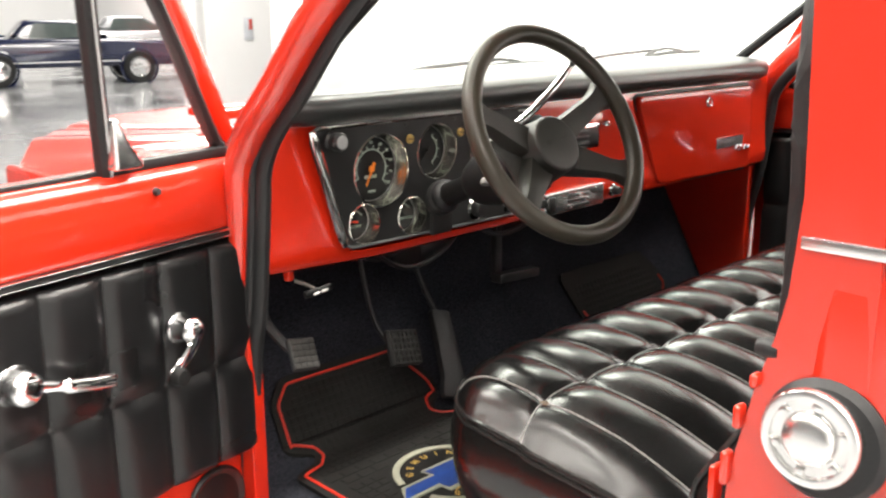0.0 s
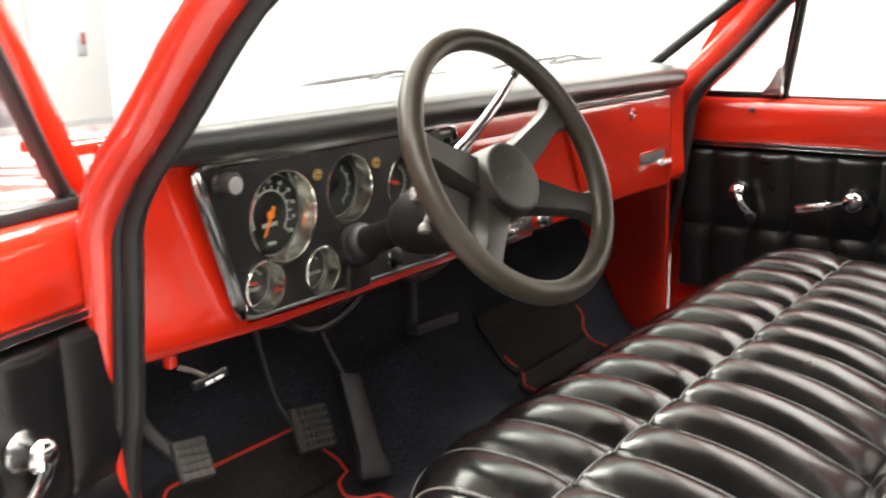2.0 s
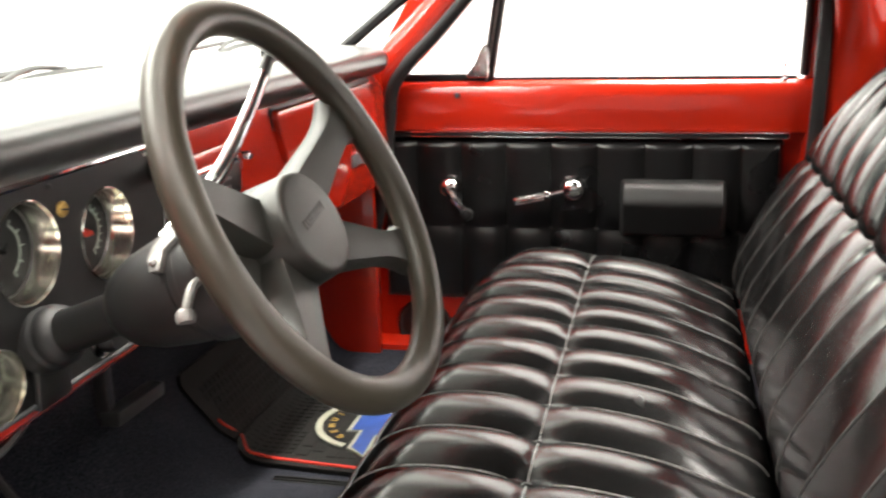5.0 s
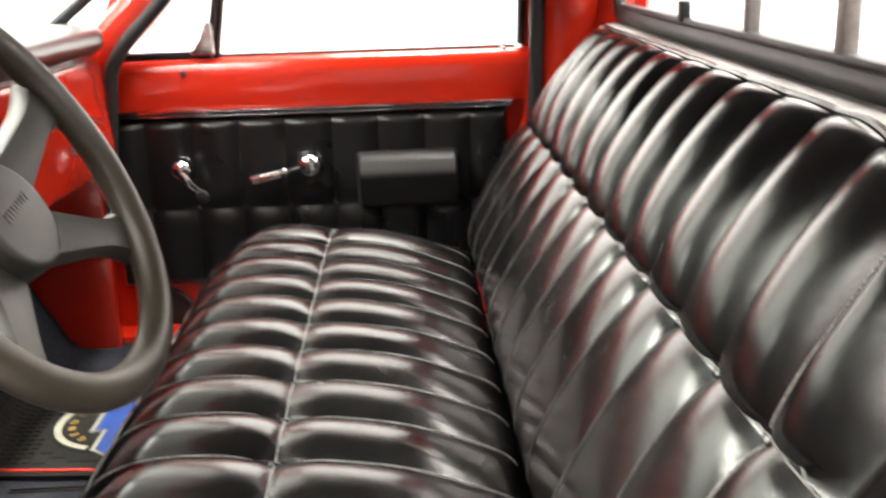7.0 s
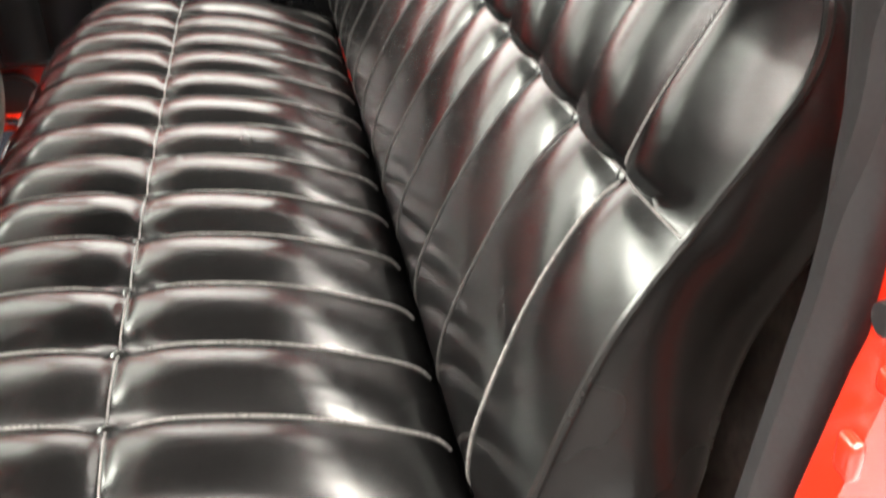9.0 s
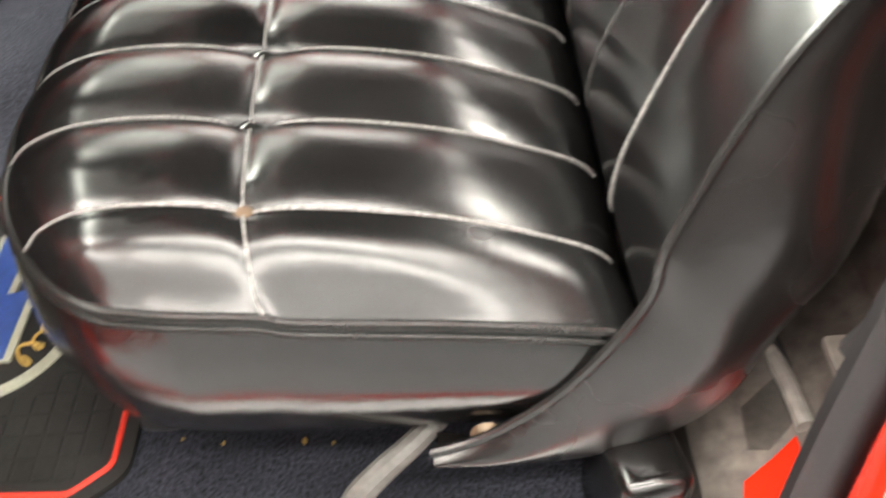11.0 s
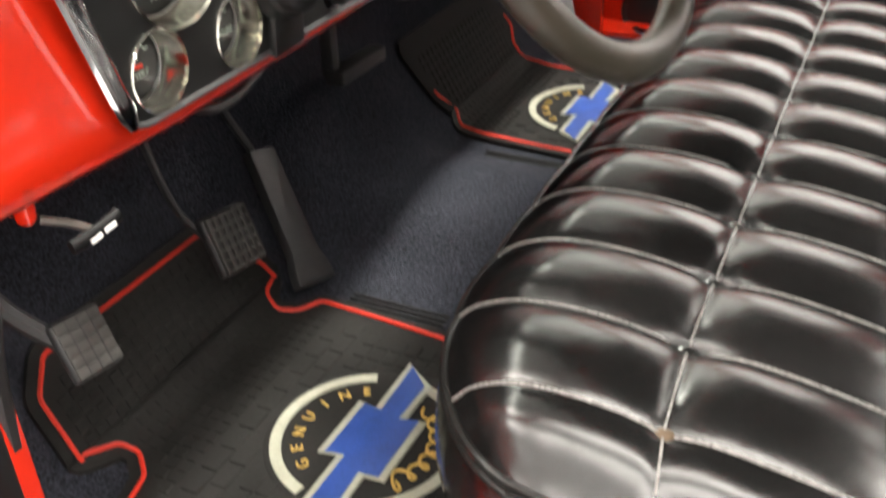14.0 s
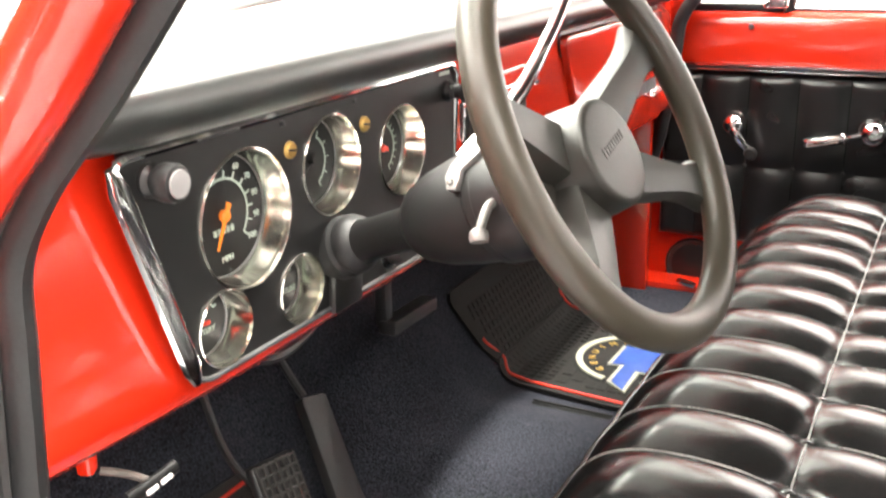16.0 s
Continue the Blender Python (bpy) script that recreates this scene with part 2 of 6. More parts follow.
def tube(bm, pts, r, seg=8, closed=False, flat=1.0, up=None):
    """Adds a pipe along the points; r may be a list. flat squeezes it along up."""
    P = [Vector(p) for p in pts]
    n = len(P)
    rs = r if isinstance(r, (list, tuple)) else [r] * n
    rings, prev = [], None
    for i in range(n):
        a, b = (P[(i - 1) % n], P[(i + 1) % n]) if closed else (P[max(i - 1, 0)], P[min(i + 1, n - 1)])
        d = (b - a).normalized()
        ref = Vector(up) if up else (prev if prev else (Vector((0, 0, 1)) if abs(d.z) < 0.9 else Vector((1, 0, 0))))
        s = d.cross(ref).normalized()
        w = s.cross(d).normalized()
        prev = w
        rings.append([bm.verts.new(P[i] + rs[i] * (math.cos(k * math.tau / seg) * s + flat * math.sin(k * math.tau / seg) * w)) for k in range(seg)])
    for i in range(n if closed else n - 1):
        a, b = rings[i], rings[(i + 1) % n]
        for k in range(seg):
            bm.faces.new((a[k], a[(k + 1) % seg], b[(k + 1) % seg], b[k]))
    if not closed:
        bm.faces.new(rings[0])
        bm.faces.new(list(reversed(rings[-1])))
    return bm


def pipe(pts, r, seg=8, closed=False, flat=1.0, up=None):
    bm = tube(bmesh.new(), pts, r, seg, closed, flat, up)
    bmesh.ops.recalc_face_normals(bm, faces=bm.faces)
    return bm


def lathe(bm, profile, m=None, seg=32):
    """Adds a turned shape: profile of (radius, height) about z, laid by m."""
    m = m or Matrix()
    rings = []
    for r, h in profile:
        if r < 1e-6:
            rings.append([bm.verts.new(m @ Vector((0, 0, h)))])
        else:
            rings.append([bm.verts.new(m @ Vector((r * math.cos(k * math.tau / seg), r * math.sin(k * math.tau / seg), h))) for k in range(seg)])
    for a, b in zip(rings, rings[1:]):
        for k in range(seg):
            q = (k + 1) % seg
            if len(a) == 1 and len(b) == 1:
                continue
            if len(a) == 1:
                bm.faces.new((a[0], b[q], b[k]))
            elif len(b) == 1:
                bm.faces.new((a[k], a[q], b[0]))
            else:
                bm.faces.new((a[k], a[q], b[q], b[k]))
    return bm


def turned(profile, m=None, seg=32):
    bm = lathe(bmesh.new(), profile, m, seg)
    bmesh.ops.recalc_face_normals(bm, faces=bm.faces)
    return bm


def box(bm, size, m=None, bevel=0.0, seg=2):
    """Adds a box of that size about the origin, edges rounded, laid by m."""
    made = bmesh.ops.create_cube(bm, size=1.0)["verts"]
    bmesh.ops.scale(bm, vec=size, verts=made)
    if bevel:
        edges = list({e for v in made for e in v.link_edges})
        res = bmesh.ops.bevel(bm, geom=edges, offset=bevel, segments=seg, profile=0.5, affect="EDGES")
        made = list({v for f in res["faces"] for v in f.verts} | {v for v in made if v.is_valid})
    if m:
        bmesh.ops.transform(bm, matrix=m, verts=made)
    return bm


def block(size, m=None, bevel=0.0, seg=2):
    return box(bmesh.new(), size, m, bevel, seg)


def prism(poly, depth, m=None, bevel=0.0, seg=2):
    """A plate: outline of (x, y), from z = 0 to depth, rims rounded, laid by m."""
    bm = bmesh.new()
    low = [bm.verts.new((x, y, 0)) for x, y in poly]
    high = [bm.verts.new((x, y, depth)) for x, y in poly]
    n = len(poly)
    bottom, top = bm.faces.new(list(reversed(low))), bm.faces.new(high)
    for i in range(n):
        bm.faces.new((low[i], low[(i + 1) % n], high[(i + 1) % n], high[i]))
    bmesh.ops.recalc_face_normals(bm, faces=bm.faces)
    if bevel:
        edges = [e for e in top.edges]
        bmesh.ops.bevel(bm, geom=edges, offset=bevel, segments=seg, profile=0.5, affect="EDGES")
    if m:
        bm.transform(m)
    return bm


def rounded(poly, r, seg=5):
    """The outline with its corners rounded by about r."""
    P = [Vector(p) for p in poly]
    out = []
    n = len(P)
    for i in range(n):
        a, b, c = P[i - 1], P[i], P[(i + 1) % n]
        d = min(r, 0.45 * (a - b).length, 0.45 * (c - b).length)
        p, q = b + (a - b).normalized() * d, b + (c - b).normalized() * d
        for k in range(seg + 1):
            t = k / seg
            out.append(tuple((1 - t) ** 2 * p + 2 * t * (1 - t) * b + t * t * q))
    return out


def profile_along_x(prof, x0, x1, nx=1, shape=None):
    """A solid whose y, z outline prof runs from x0 to x1; shape(x, y, z) may bend it."""
    bm = bmesh.new()
    rows = []
    for i in range(nx + 1):
        x = x0 + (x1 - x0) * i / nx
        rows.append([bm.verts.new(shape(x, y, z) if shape else (x, y, z)) for y, z in prof])
    n = len(prof)
    for a, b in zip(rows, rows[1:]):
        for k in range(n):
            bm.faces.new((a[k], a[(k + 1) % n], b[(k + 1) % n], b[k]))
    bm.faces.new(rows[0])
    bm.faces.new(list(reversed(rows[-1])))
    bmesh.ops.recalc_face_normals(bm, faces=bm.faces)
    return bm


def frame_axes(origin, ex, ey):
    """A pose with the given x and y directions."""
    ex = Vector(ex).normalized()
    ez = ex.cross(Vector(ey)).normalized()
    ey = ez.cross(ex)
    m = Matrix((ex, ey, ez)).transposed().to_4x4()
    m.translation = origin
    return m


def lettering(text, size, m, mat, parent, name="lettering", depth=0.0004, label=""):
    """Words as a mesh, centred on the pose m."""
    cu = bpy.data.curves.new(name, "FONT")
    cu.body, cu.size, cu.align_x, cu.align_y, cu.extrude, cu.resolution_u = text, size, "CENTER", "CENTER", depth, 3
    tmp = bpy.data.objects.new(name, cu)
    scene.collection.objects.link(tmp)
    bpy.context.view_layer.update()
    me = bpy.data.meshes.new_from_object(tmp.evaluated_get(bpy.context.evaluated_depsgraph_get()))
    bpy.data.objects.remove(tmp)
    me.transform(m)
    me.name = name
    me.materials.clear()
    me.materials.append(mat)
    ob = new(name, me)
    ob.parent = parent
    if label:
        ob["label"] = label
    return ob


def lerp_table(t, table):
    """Piecewise smooth value of a table of (t, value...)"""
    if t <= table[0][0]:
        return table[0][1:]
    for a, b in zip(table, table[1:]):
        if t <= b[0]:
            s = (t - a[0]) / (b[0] - a[0])
            return tuple(p + (q - p) * s for p, q in zip(a[1:], b[1:]))
    return table[-1][1:]


# ---- showroom ----
def plane_box(name, lo, hi, mat, label, bevel=0.0):
    size = [b - a for a, b in zip(lo, hi)]
    mid = [(a + b) / 2 for a, b in zip(lo, hi)]
    return tagged(link(name, block(size, pose(*mid), bevel), mat), label, name.split("_")[0], kind="structure")


plane_box("floor", (-11, -8, GROUND - 0.2), (16, 34, GROUND), CONCRETE, "grey polished concrete showroom floor with soft reflections")
plane_box("wall_north", (-11, 34, GROUND), (16, 34.2, CEIL), WHITEWALL, "bright white painted showroom wall behind the parked cars")
plane_box("wall_south", (-11, -8.2, GROUND), (16, -8, CEIL), WHITEWALL, "bright white painted showroom wall")
# the west wall's shade is put into its colour, to weaken the fill
plane_box("wall_west", (-11.2, -8.2, GROUND), (-11, 34.2, CEIL), DIMWALL, "unseen showroom wall coloured grey to cut bounced light")
plane_box("wall_east", (16, -8.2, GROUND), (16.2, 34.2, CEIL), WHITEWALL, "bright white painted showroom wall")
plane_box("wall_booth", (7.3, 13, GROUND), (16, 13.25, CEIL), WHITEWALL, "white photo booth wall in front of the pickup")
plane_box("wall_booth_east", (4.4, -8, GROUND), (4.6, 7.2, CEIL), WHITEWALL, "bright white photo booth wall beside the pickup")
plane_box("ceiling", (-11.2, -8.2, CEIL), (16.2, 34.2, CEIL + 0.2), CEILPAINT, "grey painted showroom ceiling")

def ceiling_light(lx, ly, sx, sy):
    fixture = thing("ceiling_light", "long white ceiling light panel with a lit diffuser", "light", "ceiling lights")
    part("frame", block((sx + 0.1, sy + 0.1, 0.10), pose(lx, ly, CEIL - 0.05), 0.01), STEEL, fixture)
    part("diffuser", block((sx, sy, 0.02), pose(lx, ly, CEIL - 0.11), 0.004), LAMPWHITE, fixture, "lit white diffuser")


for lx, ly, sx, sy, _ in LAMPS:
    ceiling_light(lx, ly, sx, sy)

poster = thing("wall_poster", "small pale poster with a red patch on a white wall", "poster")
part("sheet", block((0.18, 0.01, 0.37), pose(8.135, 12.985, 1.05), 0.003), POSTER, poster)
part("red_patch", block((0.07, 0.004, 0.17), pose(8.175, 12.976, 1.12), 0.001), POSTERRED, poster, "red printed patch")


# ---- cab shell ----
FLOOR_Z = 0.575
BEND, BEND_R, TOE_SLOPE = 0.105, 0.06, 1.85


def hump(x):
    """Height of the gearbox tunnel over the floor."""
    return 0.035 * math.exp(-((x - 0.0) / 0.17) ** 4)


def toe(y):
    """Rise of the floor towards the firewall: a round bend, then a straight toe board."""
    ang = math.atan(TOE_SLOPE)
    d = y - BEND
    if d <= 0:
        return 0.0
    if d < BEND_R * math.sin(ang):
        return BEND_R - math.sqrt(BEND_R ** 2 - d * d)
    return BEND_R * (1 - math.cos(ang)) + (d - BEND_R * math.sin(ang)) * TOE_SLOPE


def floor_z(x, y):
    rear = 0.012 / (1 + math.exp((y + 0.34) / 0.02))
    h = hump(x) * (1 / (1 + math.exp(-(y + 0.42) / 0.08)))
    return min(FLOOR_Z + rear + h + toe(y), 1.02)


tagged(link("cab_carpet", surf(80, 148, lambda u, v: (-0.86 + 1.74 * u, -1.06 + 1.48 * v, floor_z(-0.86 + 1.74 * u, -1.06 + 1.48 * v) + 0.0)), CARPET), "black blue moulded loop carpet on the cab floor with a gearbox tunnel", "carpet", kind="structure")
plane_box("firewall", (-0.86, 0.40, 0.55), (0.88, 0.43, 1.165), DARKMETAL, "dark painted steel firewall below the dashboard")
# unseen plate added to keep windscreen light out of the footwell
plane_box("plenum_panel", (-0.80, 0.050, 1.158), (0.82, 0.40, 1.165), DARKMETAL, "unseen dark panel added between dashboard and firewall to block light")
plane_box("underbody", (-0.90, -1.12, 0.50), (0.92, 0.43, 0.54), DARKMETAL, "dark steel cab floor pan")

# door sills, with a bright tread strip
for side, x0 in (("west", -0.935), ("east", 0.872)):
    plane_box("sill_" + side, (x0, -0.92, 0.50), (x0 + 0.075, 0.06, 0.588), RED, "red painted door sill")


for sx, x0 in ((-1, -0.872), (1, 0.888)):
    plate = thing("sill_plate", "chrome-rimmed step plate on a red door sill", "sill plate", "sill plates")
    ring = rounded([(x0 - 0.028, -0.80), (x0 + 0.028, -0.80), (x0 + 0.028, -0.115), (x0 - 0.028, -0.115)], 0.012)
    part("plate", prism(ring, 0.004, pose(0, 0, 0.588)), STEEL, plate)
    part("rim", pipe([(x, y, 0.5935) for x, y in ring], 0.0042, 8, True), CHROME, plate, "bright chrome rim")
    for k in range(5):
        part("rib", block((0.0035, 0.62, 0.003), pose(x0 - 0.016 + 0.008 * k, -0.457, 0.5930), 0.001), STEEL, plate)
    clip = thing("seal_clip", "small chrome clip at a door seal's end", "clip", "seal clips")
    part("clip", block((0.016, 0.050, 0.012), pose(x0 + 0.012 * (1 if sx < 0 else -1), -0.048, 0.594, 0, 0, -24 * sx), 0.004, 3), CHROME, clip)


def pillar(name, pts, radius, label, up, flat=0.6, mat=RED, seg=14):
    return tagged(link(name, pipe(smooth_path(pts, 8), radius, seg, False, flat, up), mat), label, "pillar", kind="structure")


SEAL = [(0.070, 0.56), (0.050, 0.84), (0.026, 0.95), (0.012, 1.05), (0.002, 1.13), (-0.008, 1.195), (-0.048, 1.255), (-0.120, 1.325), (-0.225, 1.440), (-0.345, 1.570), (-0.43, 1.640)]


def a_line(x, dx, dy):
    """The windscreen pillar's line: upright below the belt, leaning back above it."""
    return [((x + dx) * (1 - 0.09 * max(0.0, (z - 1.42) / 0.22)), y + dy, z) for y, z in SEAL]


for name, sx in (("west", -1), ("east", 1)):
    cx = 0.856 if sx < 0 else 0.872
    line = smooth_path(a_line(sx * cx, 0, 0), 8)
    blend = [min(1.0, max(0.0, (p.z - 1.02) / 0.28)) for p in line]
    blend = [k * k * (3 - 2 * k) for k in blend]
    slim, grow, back = (0.018, 0.009, 0.036) if sx < 0 else (0.026, 0.020, 0.046)
    tagged(link("a_pillar_" + name, pipe([p + Vector((sx * (slim + grow * k), back - 0.003 * k, 0)) for p, k in zip(line, blend)], [slim + 0.001 + grow * k for k in blend], 16, False, 0.95, (0, 1, 0.4)), RED), "red painted windscreen pillar", "pillar", kind="structure")
    if sx < 0:
        low = [(-0.012, -0.898, 1.42), (-0.022, -0.903, 1.32), (-0.026, -0.908, 1.25), (-0.030, -0.910, 1.18), (-0.031, -0.907, 1.12), (-0.031, -0.898, 1.06), (-0.031, -0.884, 0.97), (-0.031, -0.870, 0.85), (-0.031, -0.862, 0.75), (-0.031, -0.852, 0.60)]
    else:
        low = [(0.004, -0.910, 1.40), (0.010, -0.912, 1.20), (0.010, -0.905, 1.0), (0.010, -0.895, 0.60)]
    rear = [(sx * cx * 0.91, -0.66, 1.665), (sx * cx * 0.92, -0.86, 1.60)] + [(sx * cx + dx, y, z) for dx, y, z in low]
    ring = smooth_path(a_line(sx * cx, 0, 0) + rear, 8)
    tagged(link("weatherstrip_" + name, pipe(ring, [0.0130 + (0.0050 if sx < 0 and p.y < -0.8 else 0.0) for p in ring], 10, False, 1.15, (0, 0.1, 1)), RUBBER), "black ribbed rubber door seal round the opening", "weatherstrip", kind="structure")
    lip = [(p[0] + sx * 0.013, p[1] + 0.012, p[2]) for p in a_line(sx * cx, 0, 0)]
    tagged(link("seal_lip_" + name, pipe(smooth_path(lip, 8), 0.0075, 8), RUBBER), "thin second lip of the rubber door seal", "weatherstrip", kind="structure")
    pillar("b_pillar_" + name, [(sx * (cx + 0.045), -0.972, 0.52), (sx * (cx + 0.045), -0.975, 1.15), (sx * (cx + 0.010), -0.985, 1.35), (sx * 0.83, -0.93, 1.66)], 0.062, "red painted door lock pillar", (1, 0, 0), 0.78)
    edge = [(-0.855, 0.53), (-0.868, 0.85), (-0.876, 1.0), (-0.896, 1.09), (-0.913, 1.148), (-0.922, 1.19), (-0.929, 1.28), (-0.923, 1.46), (-1.0, 1.46), (-1.0, 0.53)]
    jm = frame_axes((sx * (cx + 0.089) - (0 if sx < 0 else 0.03), 0, 0), (0, 1, 0), (0, 0, 1))
    tagged(link("lock_jamb_" + name, prism([(y, z) for y, z in edge], 0.03, jm, 0.004), RED), "red painted door jamb edge", "jamb", kind="structure")
    # cab corner behind the door
    bm = surf(10, 16, lambda u, v: (sx * (cx + 0.085 - 0.10 * max(0.0, v * 1.2 - 0.65) - 0.10 * max(0, u - 0.75) * 2), -0.920 - 0.24 * u, 0.40 + 1.26 * v))
    bmesh.ops.recalc_face_normals(bm, faces=bm.faces)
    bmesh.ops.solidify(bm, geom=bm.faces[:], thickness=0.02)
    tagged(link("cab_corner_" + name, bm, RED), "glossy red cab corner panel behind the door", "panel", kind="structure")
    # kick panel ahead of the door
    plane_box("kick_panel_" + name, (min(sx * 0.845, sx * 0.875), 0.04, 0.56), (max(sx * 0.845, sx * 0.875), 0.40, 1.185), RED, "red painted kick panel below the dashboard", 0.004)

plane_box("hinge_post_east", (0.8765, 0.078, 0.50), (0.975, 0.125, 1.185), RED, "red painted hinge post ahead of the door", 0.004)

# roof, header and rear wall
def header_y(x):
    """The roof's front edge: bowed forward in the middle, as the windscreen is."""
    return -0.215 - 0.185 * min(1.0, abs(x) / 0.80) ** 2.2


def roof_sheet(u, v, half, z0, crown, lip):
    x = (2 * u - 1) * half
    y0 = header_y(x) + lip
    return (x, y0 + (-1.14 - y0) * v, z0 + crown * math.sin(math.pi * u) + 0.02 * math.sin(math.pi * v) - 0.02 * max(0.0, 1 - v / 0.12) ** 2)


bm = surf(24, 14, lambda u, v: roof_sheet(u, v, 0.84, 1.682, 0.035, 0.0))
bmesh.ops.solidify(bm, geom=bm.faces[:], thickness=0.03)
tagged(link("roof", bm, RED), "red painted cab roof", "roof", kind="structure")
bm = surf(24, 14, lambda u, v: roof_sheet(u, v, 0.80, 1.650, 0.03, -0.03))
tagged(link("headliner", bm, HEADLINER), "dark grey fabric headliner", "headliner", kind="structure")
plane_box("roof_rail_west", (-0.86, -0.95, 1.63), (-0.80, -0.40, 1.70), RED, "red painted roof rail", 0.01)
plane_box("roof_rail_east", (0.80, -0.95, 1.63), (0.86, -0.40, 1.70), RED, "red painted roof rail", 0.01)

# rear wall: below, beside and above the rear window
RW_X0, RW_X1, RW_Z0, RW_Z1 = -0.70, 0.84, 1.276, 1.60
plane_box("wall_rear_low", (-0.86, -1.115, 0.54), (0.88, -1.085, RW_Z0), RED, "red painted rear cab wall", 0.004)
plane_box("wall_rear_top", (-0.84, -1.115, RW_Z1), (0.86, -1.085, 1.68), RED, "red painted rear cab wall", 0.004)
plane_box("wall_rear_west", (-0.86, -1.115, RW_Z0), (RW_X0, -1.085, RW_Z1), RED, "red painted rear cab wall", 0.004)
plane_box("wall_rear_east", (RW_X1, -1.115, RW_Z0), (0.88, -1.085, RW_Z1), RED, "red painted rear cab wall", 0.004)
tagged(link("parcel_ledge", profile_along_x([(-1.085, 1.262), (-1.055, 1.260), (-1.038, 1.254), (-1.03, 1.24), (-1.085, 1.235)], -0.80, 0.82), LEDGE), "pale dusty steel ledge below the rear window", "ledge", kind="structure")
plane_box("rear_liner", (-0.85, -1.085, 0.56), (0.86, -1.075, 1.235), DIRTY, "bare dusty grey steel lining behind the seat", 0.002)
tagged(link("rear_riser", profile_along_x([(-0.80, 0.58), (-0.81, 0.645), (-0.90, 0.67), (-0.97, 0.72), (-1.0, 0.85), (-1.03, 1.0), (-1.07, 1.1), (-1.07, 0.56)], -0.866, -0.45), DIRTY), "bare dusty steel riser and tank cover behind the seat", "panel", kind="structure")
plane_box("rear_corner_metal", (-0.852, -1.075, 0.575), (-0.838, -0.935, 1.10), DIRTY, "bare dusty grey steel inner rear corner", 0.004)

plane_box("corner_flange", (-0.884, -0.945, 0.822), (-0.822, -0.868, 0.832), DIRTY, "pale worn steel flange behind the seat", 0.003)
tagged(link("corner_rib", pipe([(-0.838, -0.880, 0.835), (-0.862, -0.885, 0.900), (-0.884, -0.890, 0.975)], 0.007, 8), DARKMETAL), "dark steel rib of the rear corner", "rib", kind="structure")
plane_box("corner_panel", (-0.892, -0.950, 0.600), (-0.886, -0.880, 1.020), DIRTY, "bare dusty steel inner corner panel", 0.002)

def on_riser(x, y, lift):
    return Vector((x, y, 0.645 - (y + 0.81) * 0.2778 + lift))


def riser_patch(name, outline, lift, mat, label):
    """A thin worn patch of another finish on the sloping riser."""
    bm = bmesh.new()
    top = [bm.verts.new(on_riser(x, y, lift)) for x, y in outline]
    low = [bm.verts.new(on_riser(x, y, -0.001)) for x, y in outline]
    bm.faces.new(top), bm.faces.new(list(reversed(low)))
    for k in range(len(top)):
        j = (k + 1) % len(top)
        bm.faces.new((top[k], low[k], low[j], top[j]))
    bmesh.ops.recalc_face_normals(bm, faces=bm.faces)
    tagged(link(name, bm, mat), label, "patch", kind="structure")


riser_patch("riser_red_paint", [(-0.822, -0.842), (-0.806, -0.868), (-0.790, -0.890), (-0.862, -0.890), (-0.862, -0.838), (-0.845, -0.836)], 0.003, RED, "red painted lower patch of the bare steel riser")
riser_patch("riser_grey_plate", [(-0.752, -0.856), (-0.735, -0.880), (-0.723, -0.897), (-0.772, -0.897), (-0.797, -0.868), (-0.792, -0.852)], 0.002, OLDGREY, "dull grey worn plate on the bare steel riser")
tagged(link("riser_rib", pipe([on_riser(-0.700, -0.893, 0.003), on_riser(-0.722, -0.894, 0.006), on_riser(-0.745, -0.896, 0.007), on_riser(-0.786, -0.898, 0.006)], [0.006, 0.008, 0.008, 0.008], 10), PALE), "pale bare steel rib across the riser", "rib", kind="structure")
tagged(link("riser_seam", pipe([on_riser(-0.650, -0.898, 0.002), on_riser(-0.700, -0.899, 0.003), on_riser(-0.745, -0.899, 0.004)], 0.005, 8), DARKMETAL), "dark seam along the pale rib", "rib", kind="structure")

rear_window = thing("window_rear", "sliding rear window with black rubber surround and grey bars", "window", kind="structure")
outer = rounded([(RW_X0, RW_Z0), (RW_X1, RW_Z0), (RW_X1, RW_Z1), (RW_X0, RW_Z1)], 0.05)
part("window_frame", pipe([(x, -1.082, z - 0.001) for x, z in outer], 0.0165, 10, True, 0.8, (0, 1, 0)), RUBBER, rear_window, "black rubber gasket")
part("inner_rail", block((RW_X1 - RW_X0 - 0.04, 0.022, 0.010), pose((RW_X0 + RW_X1) / 2, -1.090, RW_Z0 + 0.018), 0.002), DARKMETAL, rear_window, "dark metal lower rail")
for bx, w in ((0.066, 0.020), (-0.228, 0.022)):
    part("window_bar", block((w, 0.02, RW_Z1 - RW_Z0), pose(bx, -1.095, (RW_Z0 + RW_Z1) / 2), 0.002), ALU, rear_window, "grey metal upright bar")
part("latch", block((0.016, 0.02, 0.034), pose(0.350, -1.082, RW_Z0 + 0.034), 0.003), PLASTIC, rear_window, "black latch")
pane = part("pane", surf(1, 1, lambda u, v: (RW_X0 + (RW_X1 - RW_X0) * u, -1.10, RW_Z0 + (RW_Z1 - RW_Z0) * v)), GLASS, rear_window)
pane.visible_shadow = False

